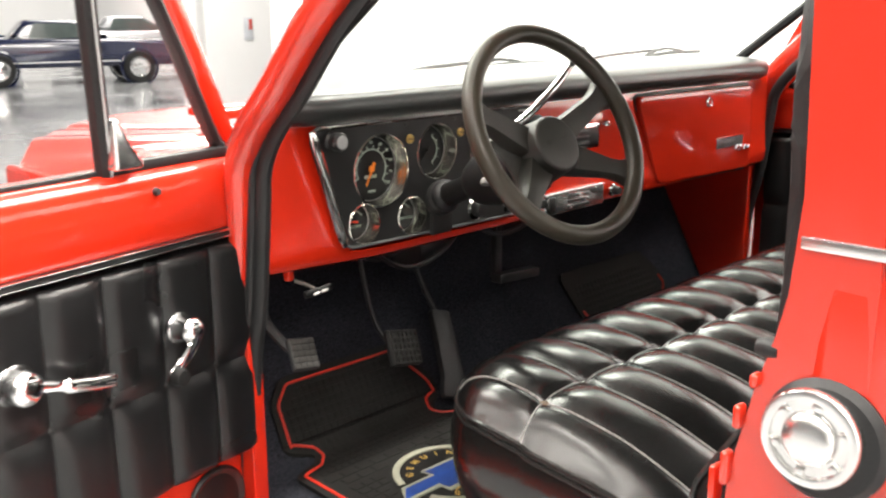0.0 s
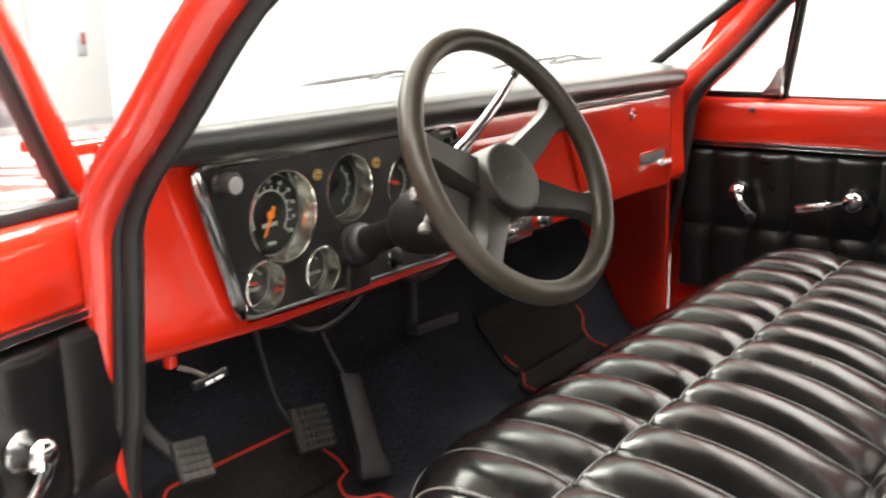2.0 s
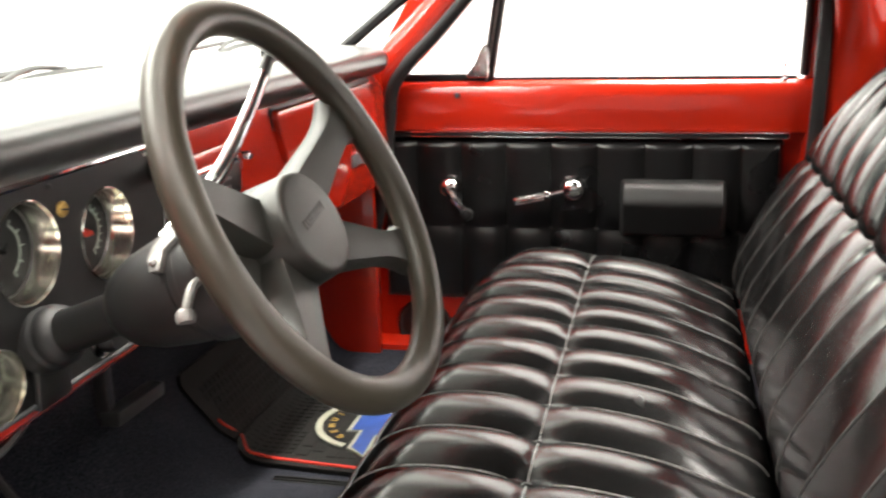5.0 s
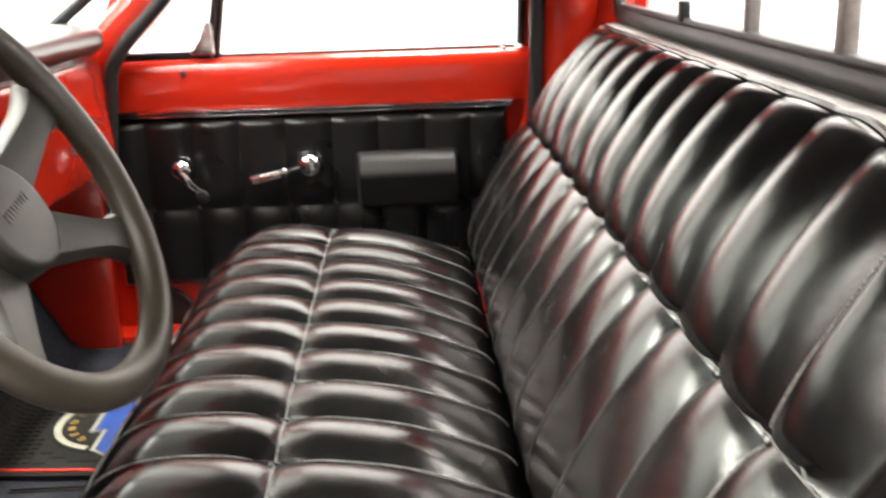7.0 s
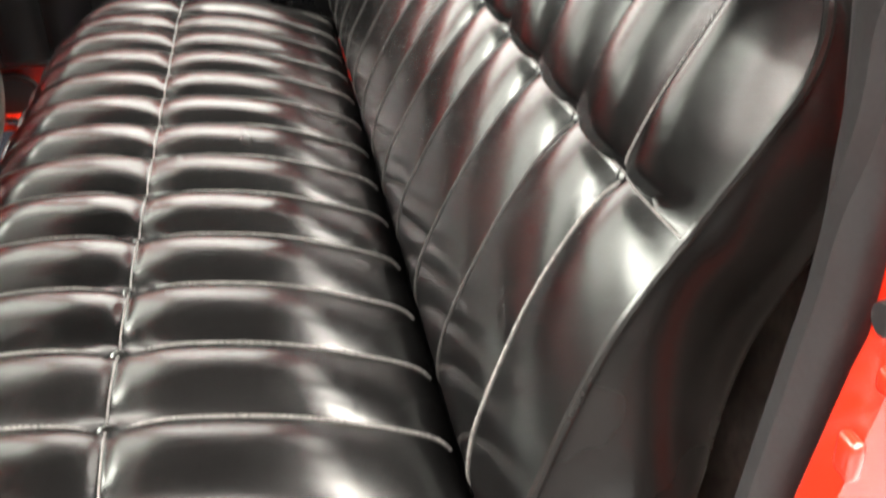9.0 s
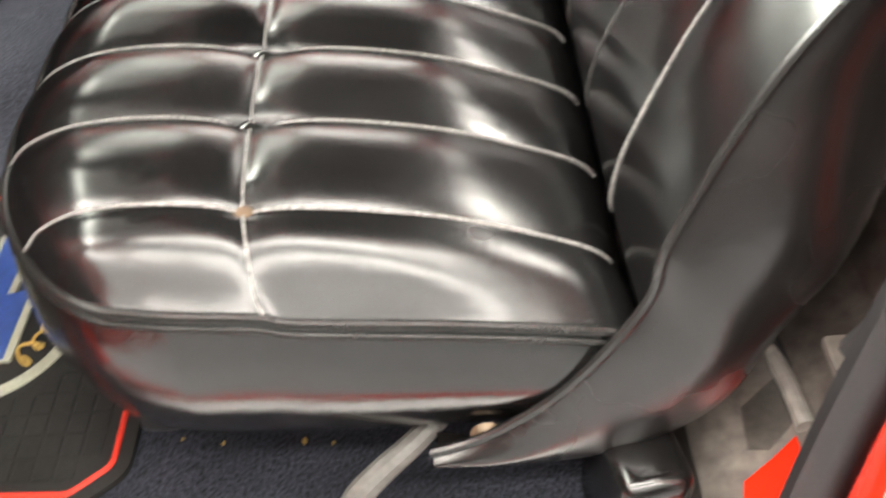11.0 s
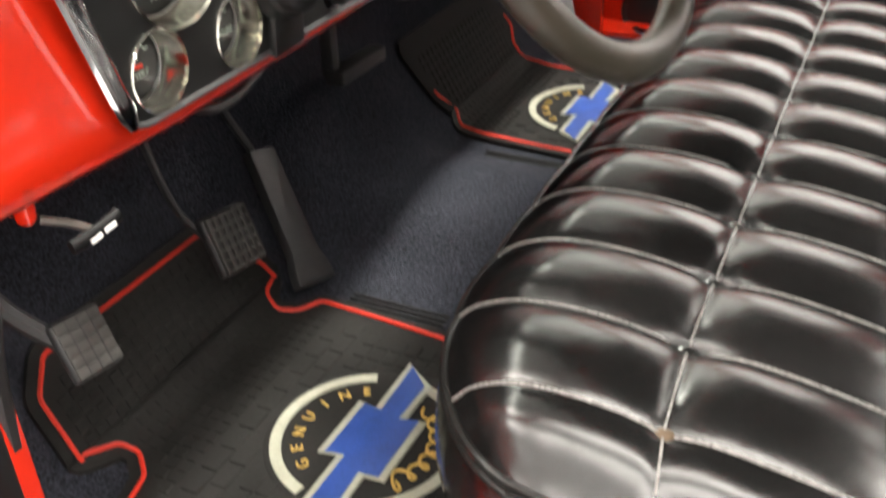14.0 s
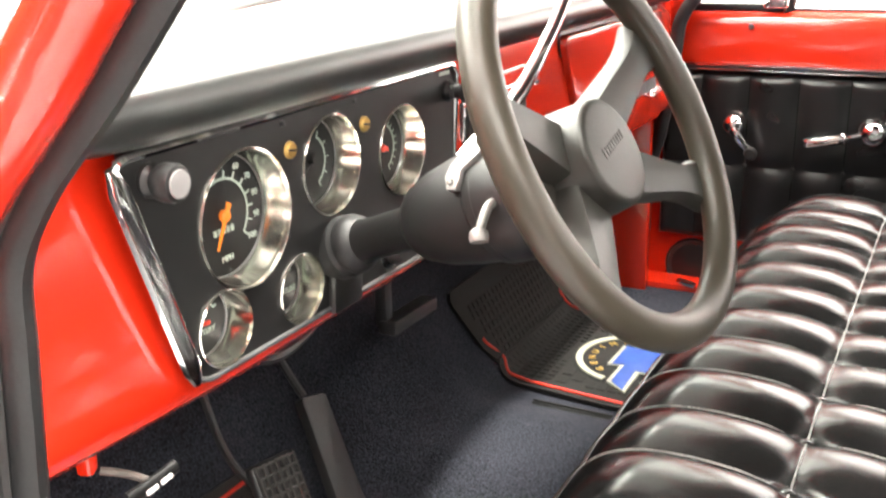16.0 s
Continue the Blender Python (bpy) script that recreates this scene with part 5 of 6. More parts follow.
part("slide_lever", pipe(rod, [0.0095 + 0.004 * i / len(rod) for i in range(len(rod))], 10), GREYRUB, seat, "grey rubber-covered slide lever")
part("lever_tip", pipe([rod[-1], rod[-1] + (rod[-1] - rod[-2]).normalized() * 0.012], [0.0135, 0.011], 10), PLASTIC, seat, "black lever tip")
part("pivot_bolt", turned([(0, 0.006), (0.010, 0.005), (0.013, 0.0)], frame_axes((-0.800, -0.640, 0.712), (0, -1, 0), (0, 0, 1)), 14), OLDBRASS, seat, "brass pivot bolt")

# backrest
BB0, BPITCH, NBB = -0.632, 0.1195, 12
BP = [(-0.772, 0.800), (-0.747, 0.836), (-0.754, 0.884), (-0.779, 0.933), (-0.810, 0.983), (-0.8465, 1.030), (-0.882, 1.066), (-0.885, 1.080), (-0.908, 1.125), (-0.942, 1.175), (-0.973, 1.217), (-0.999, 1.249), (-1.018, 1.262)]
BPROF = smooth_path([(0, y, z) for y, z in BP], 6)
NBS = len(BPROF) - 1
BROW = 36
BXL, BXR = -0.728, 0.757
BEND_END = [(0.0, -0.735, -0.887, 1.066), (0.3, -0.735, -0.930, 1.127), (0.5, -0.732, -0.960, 1.168), (0.65, -0.720, -0.974, 1.191), (0.8, -0.703, -0.981, 1.212), (0.9, -0.683, -0.984, 1.223), (1.0, -0.655, -0.985, 1.232)]
# how far the seams fan out towards the near end below the button row
FAN = [(0.0, -0.050), (8, -0.052), (14, -0.043), (17, -0.034), (20, -0.026), (23, -0.018), (26, -0.011), (29, -0.005), (33, 0.0), (99, 0.0)]


def back(x, i):
    """The backrest's face: x across, i up the profile."""
    p = BPROF[i]
    u = pleat_u(x, BB0, BPITCH, NBB)
    roll = 1 - abs(2 * u - 1) ** 2.5
    upper = i > BROW
    f = (i - BROW) / (NBS - BROW) if upper else 0.0
    amp = (0.004 + 0.017 * math.sin(math.pi * f) ** 0.6 + 0.004 * f) * (1 - 0.8 * f ** 8) if upper else 0.0005 + 0.0085 * min(1.0, i / 33.0) ** 2.4
    row = math.exp(-((i - BROW) / 1.6) ** 2)
    a, b = BPROF[max(0, i - 1)], BPROF[min(NBS, i + 1)]
    t = (b - a).normalized()
    nrm = Vector((0, t.z, -t.y))
    w = max(0.0, (BB0 - x) / (BB0 - BXL))
    w2 = max(0.0, 1 - (BXR - x) / 0.10)
    pinch = 0.004 * math.exp(-((i - BROW) / 2.0) ** 2) * (1 - roll) ** 4
    q = Vector((x, p.y, p.z)) + nrm * (amp * roll * (1 - 0.35 * row) - pinch)
    drop = f * f * min(1.0, max(0.0, (-0.45 - x) / 0.18)) ** 1.5
    q += Vector((0, 0.030 * drop, -0.026 * drop))
    fan = lerp_table(i, FAN)[0]
    q.x += fan * max(0.0, 1 - max(0.0, x - BB0) / 0.40)
    if w > 0:
        ex, ey, ez = lerp_table(f, BEND_END) if upper else (x, p.y - 0.003, p.z)
        if not upper:
            ex = BB0 + (BXL - 0.007 - BB0) * (1 + 0.62 * min(1.0, max(0.0, (1.07 - p.z) / 0.19)))
        k = w ** (1.7 if upper else 2.4)
        q = Vector((BB0 + fan + (ex - BB0 - fan) * w, q.y + (ey - q.y) * k, q.z + (ez - q.z) * k))
    if w2 > 0:
        q.y -= 0.05 * w2 ** 2 * f
        q.z -= 0.045 * w2 ** 2.5 * f
    far = BB0 + BPITCH * (NBB - 1)
    if x > far:
        q.x = far + (x - far) * (1 - 0.8 * min(1.0, max(0.0, (1.03 - p.z) / 0.16)))
    q += nrm * (0.0012 * noise.noise(Vector((x * 7, p.z * 7, 3.3))) + 0.0002 * noise.noise(Vector((x * 40, p.z * 40, 8.3))))
    return q


xs2 = [BXL + (BB0 - BXL) * (1 - math.cos(math.pi * k / 14)) / 2 for k in range(14)]
for k in range(NBB - 1):
    xs2 += [BB0 + BPITCH * (k + (1 - math.cos(math.pi * j / 12)) / 2) for j in range(12)]
last = BB0 + BPITCH * (NBB - 1)
xs2 += [last + (BXR - last) * k / 8 for k in range(9)]
bm = bmesh.new()
grid = [[bm.verts.new(back(x, i)) for i in range(NBS + 1)] for x in xs2]
for a, b in zip(grid, grid[1:]):
    for i in range(NBS):
        bm.faces.new((a[i], a[i + 1], b[i + 1], b[i]))
bmesh.ops.recalc_face_normals(bm, faces=bm.faces)
rest = part("backrest", bm, BACKVINYL, seat, "black glossy pleated vinyl backrest", 70)
for k in range(NBB):
    x = BB0 + BPITCH * k
    part("seam", twisted([back(x, i) + Vector((0, 0.0005, 0.0004)) for i in range(2, NBS - 2)], 0.0014 if k == 0 else 0.0010, 0.0024), THREAD if k == 0 else DARKTHREAD, rest, "twisted stitching")
    c = back(x, BROW)
    part("tuft_button", turned([(0.0, 0.0048), (0.003, 0.0044), (0.0055, 0.003), (0.0065, 0.0), (0.006, -0.003)], frame_axes(c + Vector((0, 0.003, 0.001)), (1, 0, 0), (0, -0.6, 0.8)), 12), BUTTON, rest, "small glossy button")
part("row_seam", pipe([back(x, BROW) + Vector((0, 0.0008, 0.0004)) for x in xs2], 0.0009, 5), THREAD, rest, "grey twisted stitching")
tail = [Vector((x, y, z)) for x, y, z in ((-0.806, -0.597, 0.700), (-0.808, -0.640, 0.720), (-0.808, -0.690, 0.762), (-0.806, -0.728, 0.812), (-0.798, -0.756, 0.855))]
side_edge = [back(BXL, i) + Vector((-0.001, -0.001, 0)) for i in range(NBS + 1)]
front_line = smooth_path(tail + [p for p in side_edge if p.z > 0.885][::4] + [side_edge[-1]], 3)
part("piping", pipe([p + Vector((-0.002, 0.001, 0)) for p in front_line], 0.0042, 8), PIPING, rest, "black vinyl piping")
part("piping", pipe([back(x, NBS) + Vector((0, -0.001, 0.002)) for x in xs2], 0.0042, 8), PIPING, rest, "black vinyl piping")
rear_raw = smooth_path([(0, y, z) for y, z in ((-0.600, 0.690), (-0.66, 0.674), (-0.725, 0.672), (-0.795, 0.695), (-0.835, 0.735), (-0.865, 0.81), (-0.915, 0.90), (-0.975, 1.0), (-1.018, 1.09), (-1.030, 1.16), (-1.034, 1.225))], 8)


def along(line, u):
    """The place at the share u of a line's length."""
    total = sum((b - a).length for a, b in zip(line, line[1:]))
    left = u * total
    for a, b in zip(line, line[1:]):
        d = (b - a).length
        if left <= d:
            return a.lerp(b, left / max(d, 1e-9))
        left -= d
    return line[-1].copy()


def end_cap(u, v):
    """The side of the backrest: a full, slightly bulged panel from the piping to the rear edge."""
    a, b = along(front_line, u), along(rear_raw, u)
    k = max(0.0, min(1.0, (0.98 - b.z) / 0.14))
    b.x = -0.730 - 0.070 * k * k * (3 - 2 * k) + 0.085 * min(1.0, max(0.0, (b.z - 1.14) / 0.085)) ** 2
    q = a.lerp(b, v)
    fold = 0.0025 * noise.noise(Vector((u * 11, v * 3, 2.2)))
    q.x -= 0.016 * math.sin(math.pi * v) ** 0.8 * min(1.0, (1 - u) * 6) - fold * math.sin(math.pi * v) - 0.02 * max(0.0, v - 0.85) / 0.15
    return q


bm = surf(60, 12, end_cap)
bmesh.ops.recalc_face_normals(bm, faces=bm.faces)
part("end_panel", bm, SIDEVINYL, rest, "black vinyl end panel", 70)
part("back_shell", profile_along_x([(-1.030, 1.258), (-1.045, 1.20), (-1.02, 1.05), (-0.92, 0.85), (-0.85, 0.74), (-0.78, 0.74), (-0.80, 0.85), (-0.90, 1.03), (-0.96, 1.19)], -0.640, 0.695), VINYL, rest)

# ---- floor mats ----
def on_floor(x, s, lift):
    """A place on the floor: s runs forward along the carpet, then up the toe board."""
    y = s if s < BEND else None
    if y is None:
        ang = math.atan(TOE_SLOPE)
        r, d = BEND_R, s - BEND
        if d < r * ang:
            a = d / r
            return Vector((x, BEND + r * math.sin(a), FLOOR_Z + r * (1 - math.cos(a)) + lift))
        e = d - r * ang
        return Vector((x, BEND + r * math.sin(ang) + e * math.cos(ang) - lift * 0.8, FLOOR_Z + r * (1 - math.cos(ang)) + e * math.sin(ang) + lift * 0.5))
    return Vector((x, y, FLOOR_Z + lift))


def inset(poly, d):
    """The outline moved inwards by d."""
    P = [Vector(p) for p in poly]
    n = len(P)
    area = sum(P[i].x * P[(i + 1) % n].y - P[(i + 1) % n].x * P[i].y for i in range(n))
    sg = 1 if area > 0 else -1
    out = []
    for i in range(n):
        t = (P[(i + 1) % n] - P[i - 1]).normalized()
        out.append(tuple(P[i] + sg * d * Vector((-t.y, t.x))))
    return out


def inside(poly, x, y):
    """Whether a place lies within an outline."""
    odd = False
    for (x0, y0), (x1, y1) in zip(poly, poly[1:] + poly[:1]):
        if (y0 > y) != (y1 > y) and x < x0 + (x1 - x0) * (y - y0) / (y1 - y0):
            odd = not odd
    return odd


def floor_mat(cx, ey, mirror, red, label):
    """A moulded rubber mat with a red line and a round emblem; red: the line's course, counter-clockwise."""
    mat = thing("floor_mat", label, "floor mat", "rubber floor mats")
    red = rounded(red, 0.008, 3)
    raw = inset(red, -0.016)
    bm = bmesh.new()
    vs = [bm.verts.new((x, s, 0)) for x, s in raw]
    bm.faces.new(vs)
    for axis, lo, hi, n in ((1, -0.30, 0.31, 46), (0, cx - 0.26, cx + 0.26, 12)):
        for k in range(n + 1):
            v = lo + (hi - lo) * k / n
            co, no = ((0, v, 0), (0, 1, 0)) if axis else ((v, 0, 0), (1, 0, 0))
            bmesh.ops.bisect_plane(bm, geom=bm.verts[:] + bm.edges[:] + bm.faces[:], plane_co=co, plane_no=no)
    bmesh.ops.recalc_face_normals(bm, faces=bm.faces)
    if bm.faces[:][0].normal.z < 0:
        bmesh.ops.reverse_faces(bm, faces=bm.faces)
    up = bmesh.ops.extrude_face_region(bm, geom=bm.faces[:])
    for v in [g for g in up["geom"] if isinstance(g, bmesh.types.BMVert)]:
        v.co.z = 0.007
    bmesh.ops.recalc_face_normals(bm, faces=bm.faces)
    for v in bm.verts:
        v.co = on_floor(v.co.x, v.co.y, v.co.z + 0.003)
    sheet = part("rubber_sheet", bm, MATRUBBER, mat, "black moulded rubber")
    border = list(red)
    if mirror:
        front = max(range(len(border)), key=lambda i: border[i][1])
        border = [q for q in border[front:] + border[:front] if q[1] < 0.312]
    line = [on_floor(x, s, 0.0112) for x, s in border]
    dense = []
    for a, b in zip(line, line[1:] + ([] if mirror else line[:1])):
        n = max(1, int((b - a).length / 0.02))
        dense += [a.lerp(b, i / n) for i in range(n)]
    part("red_line", pipe(dense, 0.0030, 6, not mirror), REDLINE, mat, "raised red border line")
    # tread blocks
    bm = bmesh.new()
    ex, er = cx, 0.128
    safe = inset(red, 0.010)
    cells = []
    for r in range(13):
        for q in range(16):
            cells.append((cx - 0.190 + q * 0.0255, -0.270 + r * 0.0205, 0.0117, 0.0092))
    for r in range(2):
        for q in range(12):
            cells.append((cx - 0.190 + q * 0.037 + (0.018 if r % 2 else 0.0), 0.008 + r * 0.025, 0.0168, 0.0108))
    for r in range(14):
        for q in range(24):
            cells.append((cx - 0.192 + q * 0.0172, 0.060 + r * 0.0175, 0.0066, 0.0066))
    for x, s, hx, hy in cells:
        if (x - ex) ** 2 + (s - ey) ** 2 < er ** 2 or not all(inside(safe, x + dx * hx, s + ds * hy) for dx in (-1, 1) for ds in (-1, 1)):
            continue
        c0 = [on_floor(x + dx * hx, s + ds * hy, 0.0099) for dx, ds in ((-1, -1), (1, -1), (1, 1), (-1, 1))]
        c1 = [on_floor(x + dx * (hx - 0.0010), s + ds * (hy - 0.0010), 0.0116) for dx, ds in ((-1, -1), (1, -1), (1, 1), (-1, 1))]
        a, b = [bm.verts.new(p) for p in c0], [bm.verts.new(p) for p in c1]
        bm.faces.new(b)
        for k in range(4):
            bm.faces.new((a[k], a[(k + 1) % 4], b[(k + 1) % 4], b[k]))
    tagged(part("tread_relief", bm, MATRUBBER, mat, "small raised rubber tread blocks"), kind="stuff")
    # emblem: ring, bow shape, letters
    top = Matrix.Translation((ex, ey, FLOOR_Z + 0.0102))
    part("emblem_disc", turned([(0.0, 0.0012), (0.118, 0.0012), (0.121, 0.0)], top, 48), MATRUBBER, mat)
    for a0, a1 in ((22, 165), (202, 345)):
        bm = bmesh.new()
        n = 40
        rows = []
        for k in range(n + 1):
            a = radians(a0 + (a1 - a0) * k / n)
            rows.append([bm.verts.new(top @ Vector((r * math.cos(a), r * math.sin(a), h))) for r, h in ((0.100, 0.0), (0.1005, 0.0030), (0.1135, 0.0030), (0.114, 0.0))])
        for a, b in zip(rows, rows[1:]):
            for k in range(3):
                bm.faces.new((a[k], b[k], b[k + 1], a[k + 1]))
        bmesh.ops.recalc_face_normals(bm, faces=bm.faces)
        part("ring", bm, CREAM, mat, "cream ring")
    bow = [(-0.143, -0.020), (-0.054, -0.020), (-0.052, -0.044), (0.052, -0.046), (0.047, -0.021), (0.112, -0.024), (0.144, 0.022), (0.052, 0.022), (0.055, 0.046), (-0.040, 0.048), (-0.036, 0.024), (-0.112, 0.025)]
    mid = top @ pose(-0.004, -0.007, 0)
    part("bow_border", prism(bow, 0.0045, mid, 0.001), CREAM, mat, "cream outlined bow shape")
    small = inset(bow, 0.0085)
    part("bow_fill", prism(small, 0.0056, mid, 0.001), BLUE, mat, "blue bow shape")
    for k, ch in enumerate("GENUINE"):
        a = radians(145 - k * 19.3)
        lettering(ch, 0.020, top @ pose(0.081 * math.cos(a), 0.081 * math.sin(a), 0.0022, 0, 0, math.degrees(a) - 90), GOLD, mat, "letter", 0.0008)
    wave = []
    for k in range(97):
        w = k / 96
        big = 1.7 if k < 16 else 1.0
        a = radians(226 + 100 * w + 5.0 * math.cos(w * 44.0))
        r = 0.080 + 0.0085 * big * math.sin(w * 44.0)
        wave.append(top @ Vector((r * math.cos(a), r * math.sin(a), 0.003)))
    part("scroll_line", pipe(wave, 0.0017, 5), GOLD, mat, "gold scroll line")
    for k in range(4):
        part("heel_rib", block((0.0045, 0.15, 0.004), Matrix.Translation(on_floor(cx + (0.228 + 0.010 * k) * (-1 if mirror else 1), -0.02, 0.006)), 0.0015), MATRUBBER, mat)
    return mat


floor_mat(-0.533, -0.108, False, [(-0.722, -0.293), (-0.650, -0.293), (-0.334, -0.293), (-0.329, -0.128), (-0.320, -0.02), (-0.314, 0.084), (-0.345, 0.101), (-0.360, 0.128), (-0.350, 0.156), (-0.321, 0.166), (-0.333, 0.203), (-0.402, 0.288), (-0.680, 0.290), (-0.713, 0.255), (-0.715, 0.168), (-0.664, 0.146), (-0.658, 0.122), (-0.685, 0.093), (-0.738, 0.080), (-0.752, -0.258)], "black rubber driver's mat with a red border and blue emblem")
floor_mat(0.440, -0.062, True, [(0.270, -0.262), (0.610, -0.262), (0.620, -0.05), (0.627, 0.069), (0.628, 0.150), (0.610, 0.192), (0.637, 0.225), (0.628, 0.250), (0.573, 0.320), (0.228, 0.320), (0.258, 0.218), (0.302, 0.160), (0.276, 0.135), (0.268, 0.077), (0.260, -0.015), (0.255, -0.10)], "black rubber passenger mat with a red border and blue emblem")

# ---- pedals and handles ----
accel = thing("accelerator_pedal", "long black rubber accelerator pedal", "pedal")
a0, a1 = Vector((-0.315, 0.100, 0.606)), Vector((-0.254, 0.205, 0.769))
ax = (a1 - a0).normalized()
ma = frame_axes((a0 + a1) / 2, Vector((0.95, -0.02, -0.27)), ax)
L = (a1 - a0).length
part("pad", prism(rounded([(-0.044, -L / 2 + 0.004), (0.044, -L / 2), (0.042, -L * 0.40), (0.031, -L * 0.26), (0.029, L / 2), (-0.029, L / 2), (-0.031, -L * 0.26), (-0.040, -L * 0.36)], 0.008), 0.014, ma, 0.003), RUBBER, accel)
part("arm", pipe(smooth_path([a1 + Vector((0, 0.01, 0.0)), a1 + Vector((-0.015, 0.035, 0.06)), a1 + Vector((-0.03, 0.06, 0.14))], 5), 0.006, 8), DARKMETAL, accel, "thin steel rod")
for k in range(7):
    part("grip_rib", block((0.042, 0.004, 0.002), ma @ pose(0, -L * 0.18 + k * L * 0.095, 0.0128), 0.0008), RUBBER, accel)

brake = thing("brake_pedal", "brake pedal with a black cross-grooved rubber pad", "pedal")
mb = frame_axes((-0.452, 0.112, 0.758), Vector((0.975, 0.02, -0.20)), Vector((0.20, 0.47, 0.86))) @ Matrix.Scale(0.86, 4)
pad_sh = part("pad", block((0.096, 0.088, 0.016), mb, 0.006, 3), RUBBER, brake)
for i in range(7):
    part("grip_ridge", block((0.0042, 0.084, 0.006), mb @ pose(-0.0435 + i * 0.0145, 0, 0.0100), 0.0014), PEDALRUB, pad_sh)
for j in range(6):
    part("grip_ridge", block((0.092, 0.0042, 0.006), mb @ pose(0, -0.038 + j * 0.0152, 0.0101), 0.0014), PEDALRUB, pad_sh)
part("arm", pipe(smooth_path([mb @ Vector((-0.02, 0.0, -0.008)), mb @ Vector((-0.05, 0.06, -0.02)), Vector((-0.498, 0.17, 0.88)), Vector((-0.500, 0.20, 1.02))], 6), 0.0058, 8, False, 0.7, (1, 0, 0)), DARKMETAL, brake, "dark steel pedal arm")

park = thing("parking_brake_pedal", "small dark ribbed parking brake pedal", "pedal")
mp = frame_axes((-0.765, 0.034, 0.846), Vector((0.97, -0.02, -0.16)), Vector((-0.12, 0.50, 0.86))) @ Matrix.Scale(0.90, 4)
pp = part("pad", block((0.064, 0.066, 0.012), mp, 0.006, 3), RUBBER, park)
for k in range(5):
    part("grip_rib", block((0.058, 0.0112, 0.003), mp @ pose(0, -0.0245 + k * 0.01225, 0.0058), 0.0012), PEDALRUB, pp)
for k in range(3):
    part("grip_groove", block((0.0018, 0.060, 0.0012), mp @ pose(-0.0145 + k * 0.0145, 0, 0.0071), 0.0004), RUBBER, pp)
part("arm", pipe(smooth_path([mp @ Vector((-0.01, 0.0, -0.006)), Vector((-0.80, 0.09, 0.90)), Vector((-0.81, 0.13, 1.0))], 6), 0.009, 8), DARKMETAL, park)

pull = thing("brake_release_handle", "black brake release pull handle with white marking under the dashboard", "handle")
part("grip", pipe(smooth_path([(-0.782, -0.001, 0.9645), (-0.757, -0.006, 0.9675), (-0.732, -0.008, 0.9715)], 5), 0.0066, 12, False, 0.8, (0, 1, 0)), GRIP, pull)
part("rod", pipe(smooth_path([(-0.757, -0.002, 0.969), (-0.768, 0.012, 0.978), (-0.782, 0.026, 0.985)], 5), 0.0036, 8), OLDGREY, pull, "dull brown steel rod")
part("bracket", block((0.016, 0.014, 0.022), pose(-0.789, 0.032, 0.996, 0, 0, 20), 0.004), RED, pull, "red painted bracket")
for k in range(2):
    part("marking", block((0.012, 0.0015, 0.0038), pose(-0.764 + 0.016 * k, -0.0118 - 0.0012 * k, 0.9665 + 0.0022 * k, 0, -8, -6), 0.0004), WHITEPRINT, pull, "white marking bar")
under = thing("under_dash_bracket", "dark steel bracket under the dashboard", "bracket")
part("bar", block((0.155, 0.03, 0.022), pose(-0.032, 0.165, 0.820, 0, 5, 4), 0.004), DARKMETAL, under)
part("stay", block((0.02, 0.02, 0.20), pose(-0.095, 0.172, 0.925), 0.003), DARKMETAL, under)
harness = thing("wiring_harness", "black wiring under the dashboard", "cable")
for k, (x0, x1, z0) in enumerate(((-0.62, -0.35, 0.96), (-0.58, -0.20, 0.93), (-0.30, 0.10, 0.95))):
    part("cable", pipe(smooth_path([(x0, 0.10, 1.02), ((2 * x0 + x1) / 3, 0.11, z0), ((x0 + 2 * x1) / 3, 0.12, z0 + 0.01), (x1, 0.14, 1.02)], 8), 0.006, 6), PLASTIC, harness)
duct = thing("heater_duct", "dark heater duct under the dashboard", "duct")
part("duct", pipe(smooth_path([(-0.40, 0.16, 0.95), (-0.30, 0.18, 0.97), (-0.15, 0.22, 1.0)], 6), 0.045, 14), DARKMETAL, duct)
box_black = thing("seat_belt_reel", "black plastic seat belt reel on the floor behind the seat", "seat belt")
part("case", block((0.10, 0.06, 0.13), pose(-0.806, -0.758, 0.640, 0, 0, 12), 0.014, 3), BOXVINYL, box_black)
part("strap", block((0.046, 0.004, 0.085), pose(-0.806, -0.793, 0.640, -6, 0, 12), 0.001), BOXVINYL, box_black)
for px, py, pr in ((-0.710, -0.472, 0.0034), (-0.706, -0.395, 0.0022), (-0.696, -0.354, 0.0018), (-0.713, -0.499, 0.0020)):
    crumb = thing("crumb", "tiny yellow crumb on the carpet", "crumb", "crumbs")
    bm = bmesh.new()
    bmesh.ops.create_icosphere(bm, subdivisions=1, radius=pr, matrix=Matrix.Translation((px, py, floor_z(px, py) + pr * 0.8)) @ Matrix.Diagonal((1.2, 0.8, 0.7, 1)))
    part("bit", bm, GOLD, crumb)

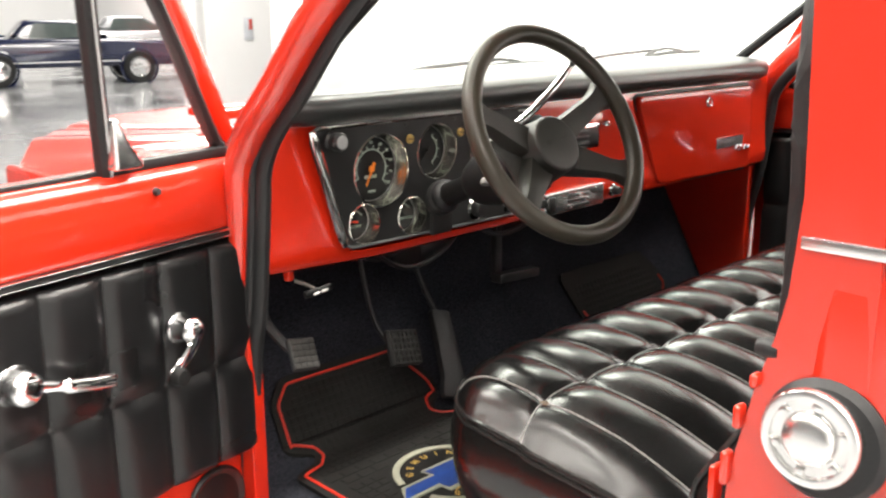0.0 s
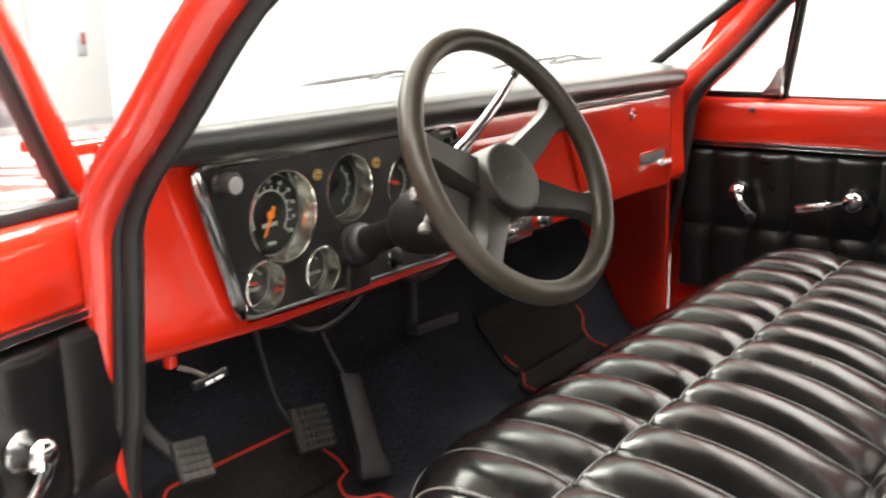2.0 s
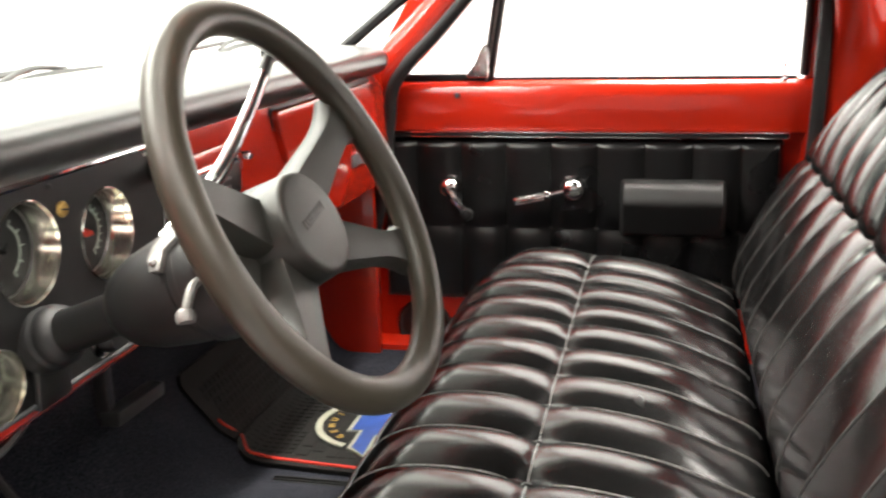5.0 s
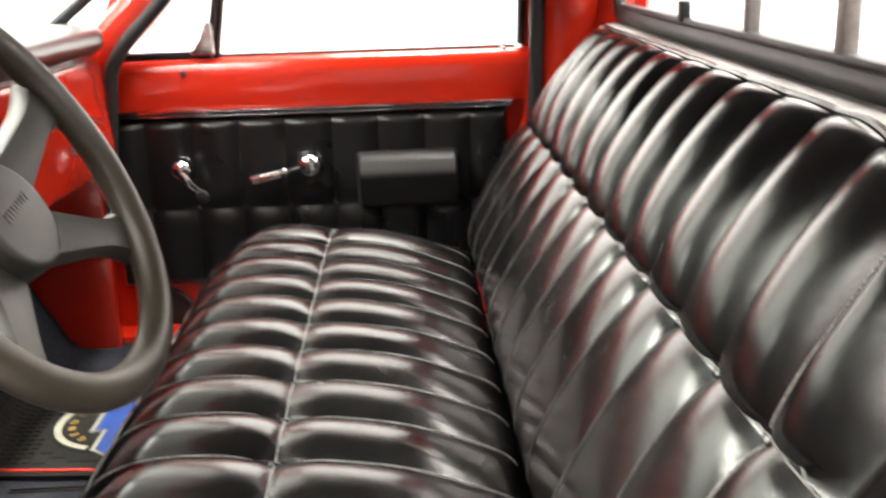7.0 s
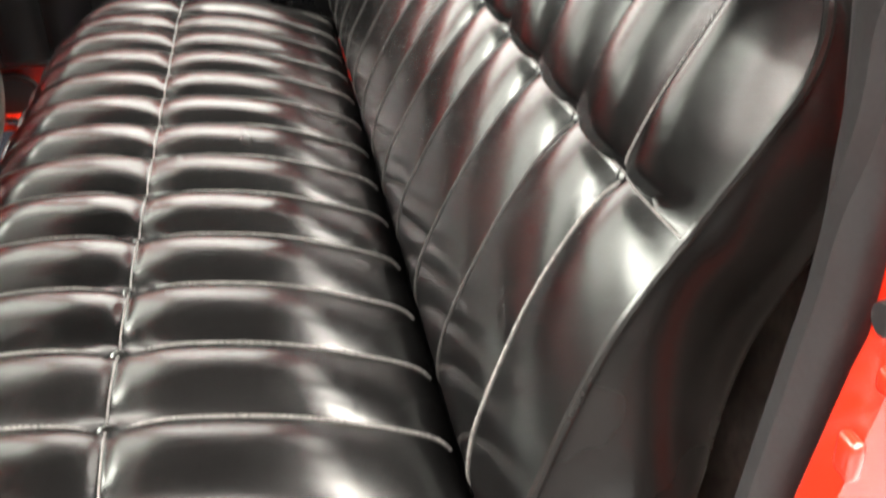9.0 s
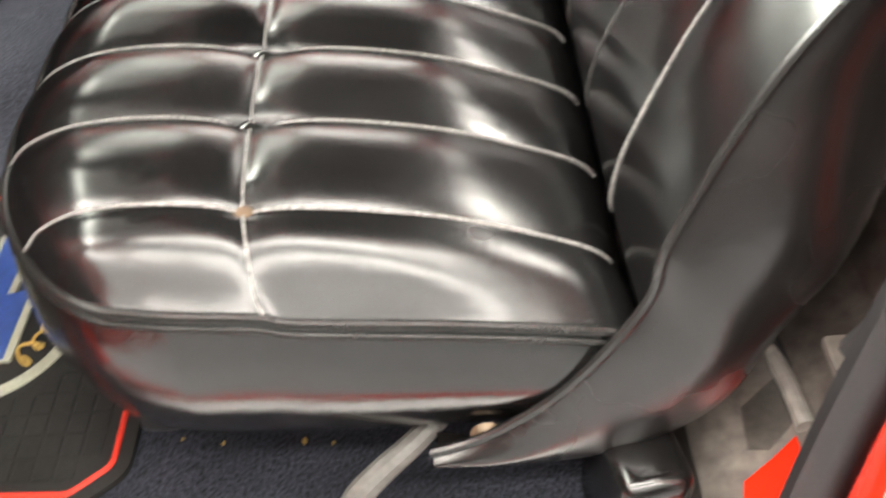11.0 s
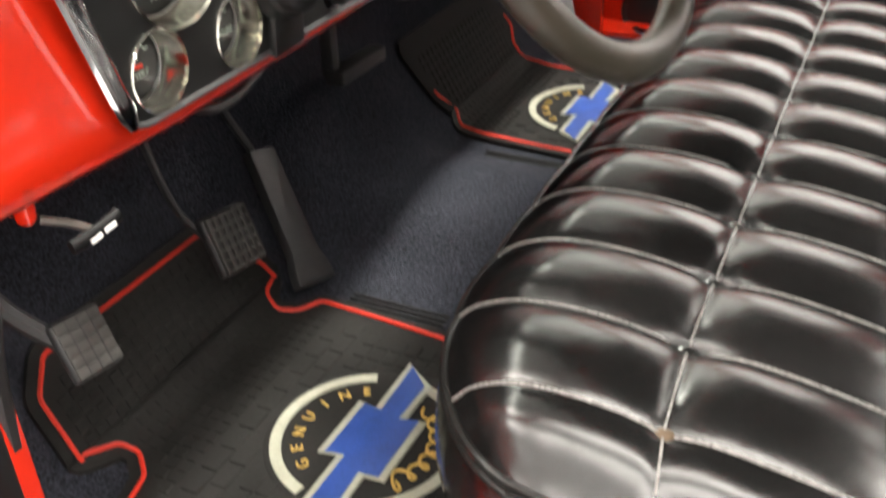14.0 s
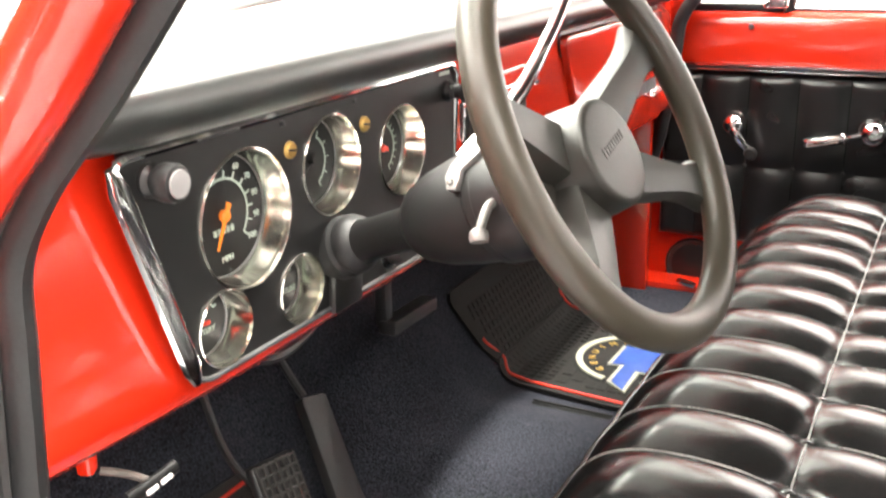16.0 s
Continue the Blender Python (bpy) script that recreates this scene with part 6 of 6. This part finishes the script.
# ---- parked cars in the showroom ----
def parked_car(name, label, paint, m, stripe):
    car = thing(name, label, "car", "parked cars")
    side = rounded([(-2.25, 0.36), (2.22, 0.36), (2.30, 0.55), (2.26, 0.78), (2.05, 0.86), (0.95, 0.92), (-1.20, 0.94), (-2.15, 0.90), (-2.32, 0.80), (-2.30, 0.50)], 0.10)
    bm = prism(side, 1.62, frame_axes((0, 0.81, 0), (1, 0, 0), (0, 0, 1)), 0.10, 3)
    bm.transform(m)
    part("body", bm, paint, car)
    cabin = rounded([(-1.15, 0.92), (0.85, 0.90), (0.15, 1.30), (-0.80, 1.31)], 0.08)
    bm = prism(cabin, 1.30, frame_axes((0, 0.65, 0), (1, 0, 0), (0, 0, 1)), 0.10, 3)
    bm.transform(m)
    part("roof", bm, paint, car)
    for sy in (-1, 1):
        glass = rounded([(-0.75, 0.95), (0.66, 0.95), (0.14, 1.245), (-0.62, 1.25)], 0.05)
        bm = prism(glass, 0.02, frame_axes((0, sy * 0.655 + 0.01, 0), (1, 0, 0), (0, 0, 1)))
        bm.transform(m)
        part("side_window", bm, DARKGLASS, car)
        bm = block((2.2, 0.02, 0.03), m @ pose(-0.1, sy * 0.812, 0.47), 0.005)
        part("rocker_stripe", bm, stripe, car, "thin bright stripe")
    for xw, yw in ((-1.36, -0.74), (1.38, -0.74), (-1.36, 0.74), (1.38, 0.74)):
        o = 1 if yw > 0 else -1
        mw = m @ frame_axes((xw, yw, 0.33), (1, 0, 0), (0, 0, o * 1.0))
        w = part("wheel", turned([(0.20, -0.10), (0.30, -0.11), (0.33, -0.07), (0.33, 0.07), (0.30, 0.11), (0.20, 0.10)], mw, 28), TYRE, car)
        part("rim", turned([(0.21, -0.105), (0.19, -0.118), (0.17, -0.09), (0.07, -0.10), (0.05, -0.13), (0.0, -0.13)], mw, 28), CHROME, w, "bright wheel")
        part("rim_back", turned([(0.21, 0.105), (0.19, 0.118), (0.17, 0.09), (0.07, 0.10), (0.05, 0.13), (0.0, 0.13)], mw, 28), CHROME, w)
        part("wheel_arch", turned([(0.37, -0.02), (0.40, -0.08), (0.37, -0.09), (0.34, -0.06)], mw, 28), paint, car)
    for xb in (-2.33, 2.31):
        part("bumper", block((0.10, 1.60, 0.12), m @ pose(xb, 0, 0.50), 0.03), CHROME, car)
    return car


def at_floor(x, y, deg):
    return pose(x, y, GROUND, 0, 0, deg)


parked_car("parked_coupe", "dark navy classic coupe parked on the showroom floor", NAVY, at_floor(7.9, 19.4, -19), WHITEPRINT)
parked_car("parked_sedan", "silver classic car parked behind the navy coupe", SILVER, at_floor(12.4, 24.5, -25), CHROME)
parked_car("parked_sedan", "dark blue classic car parked further back", NAVY, at_floor(7.2, 26.0, -19), CHROME)
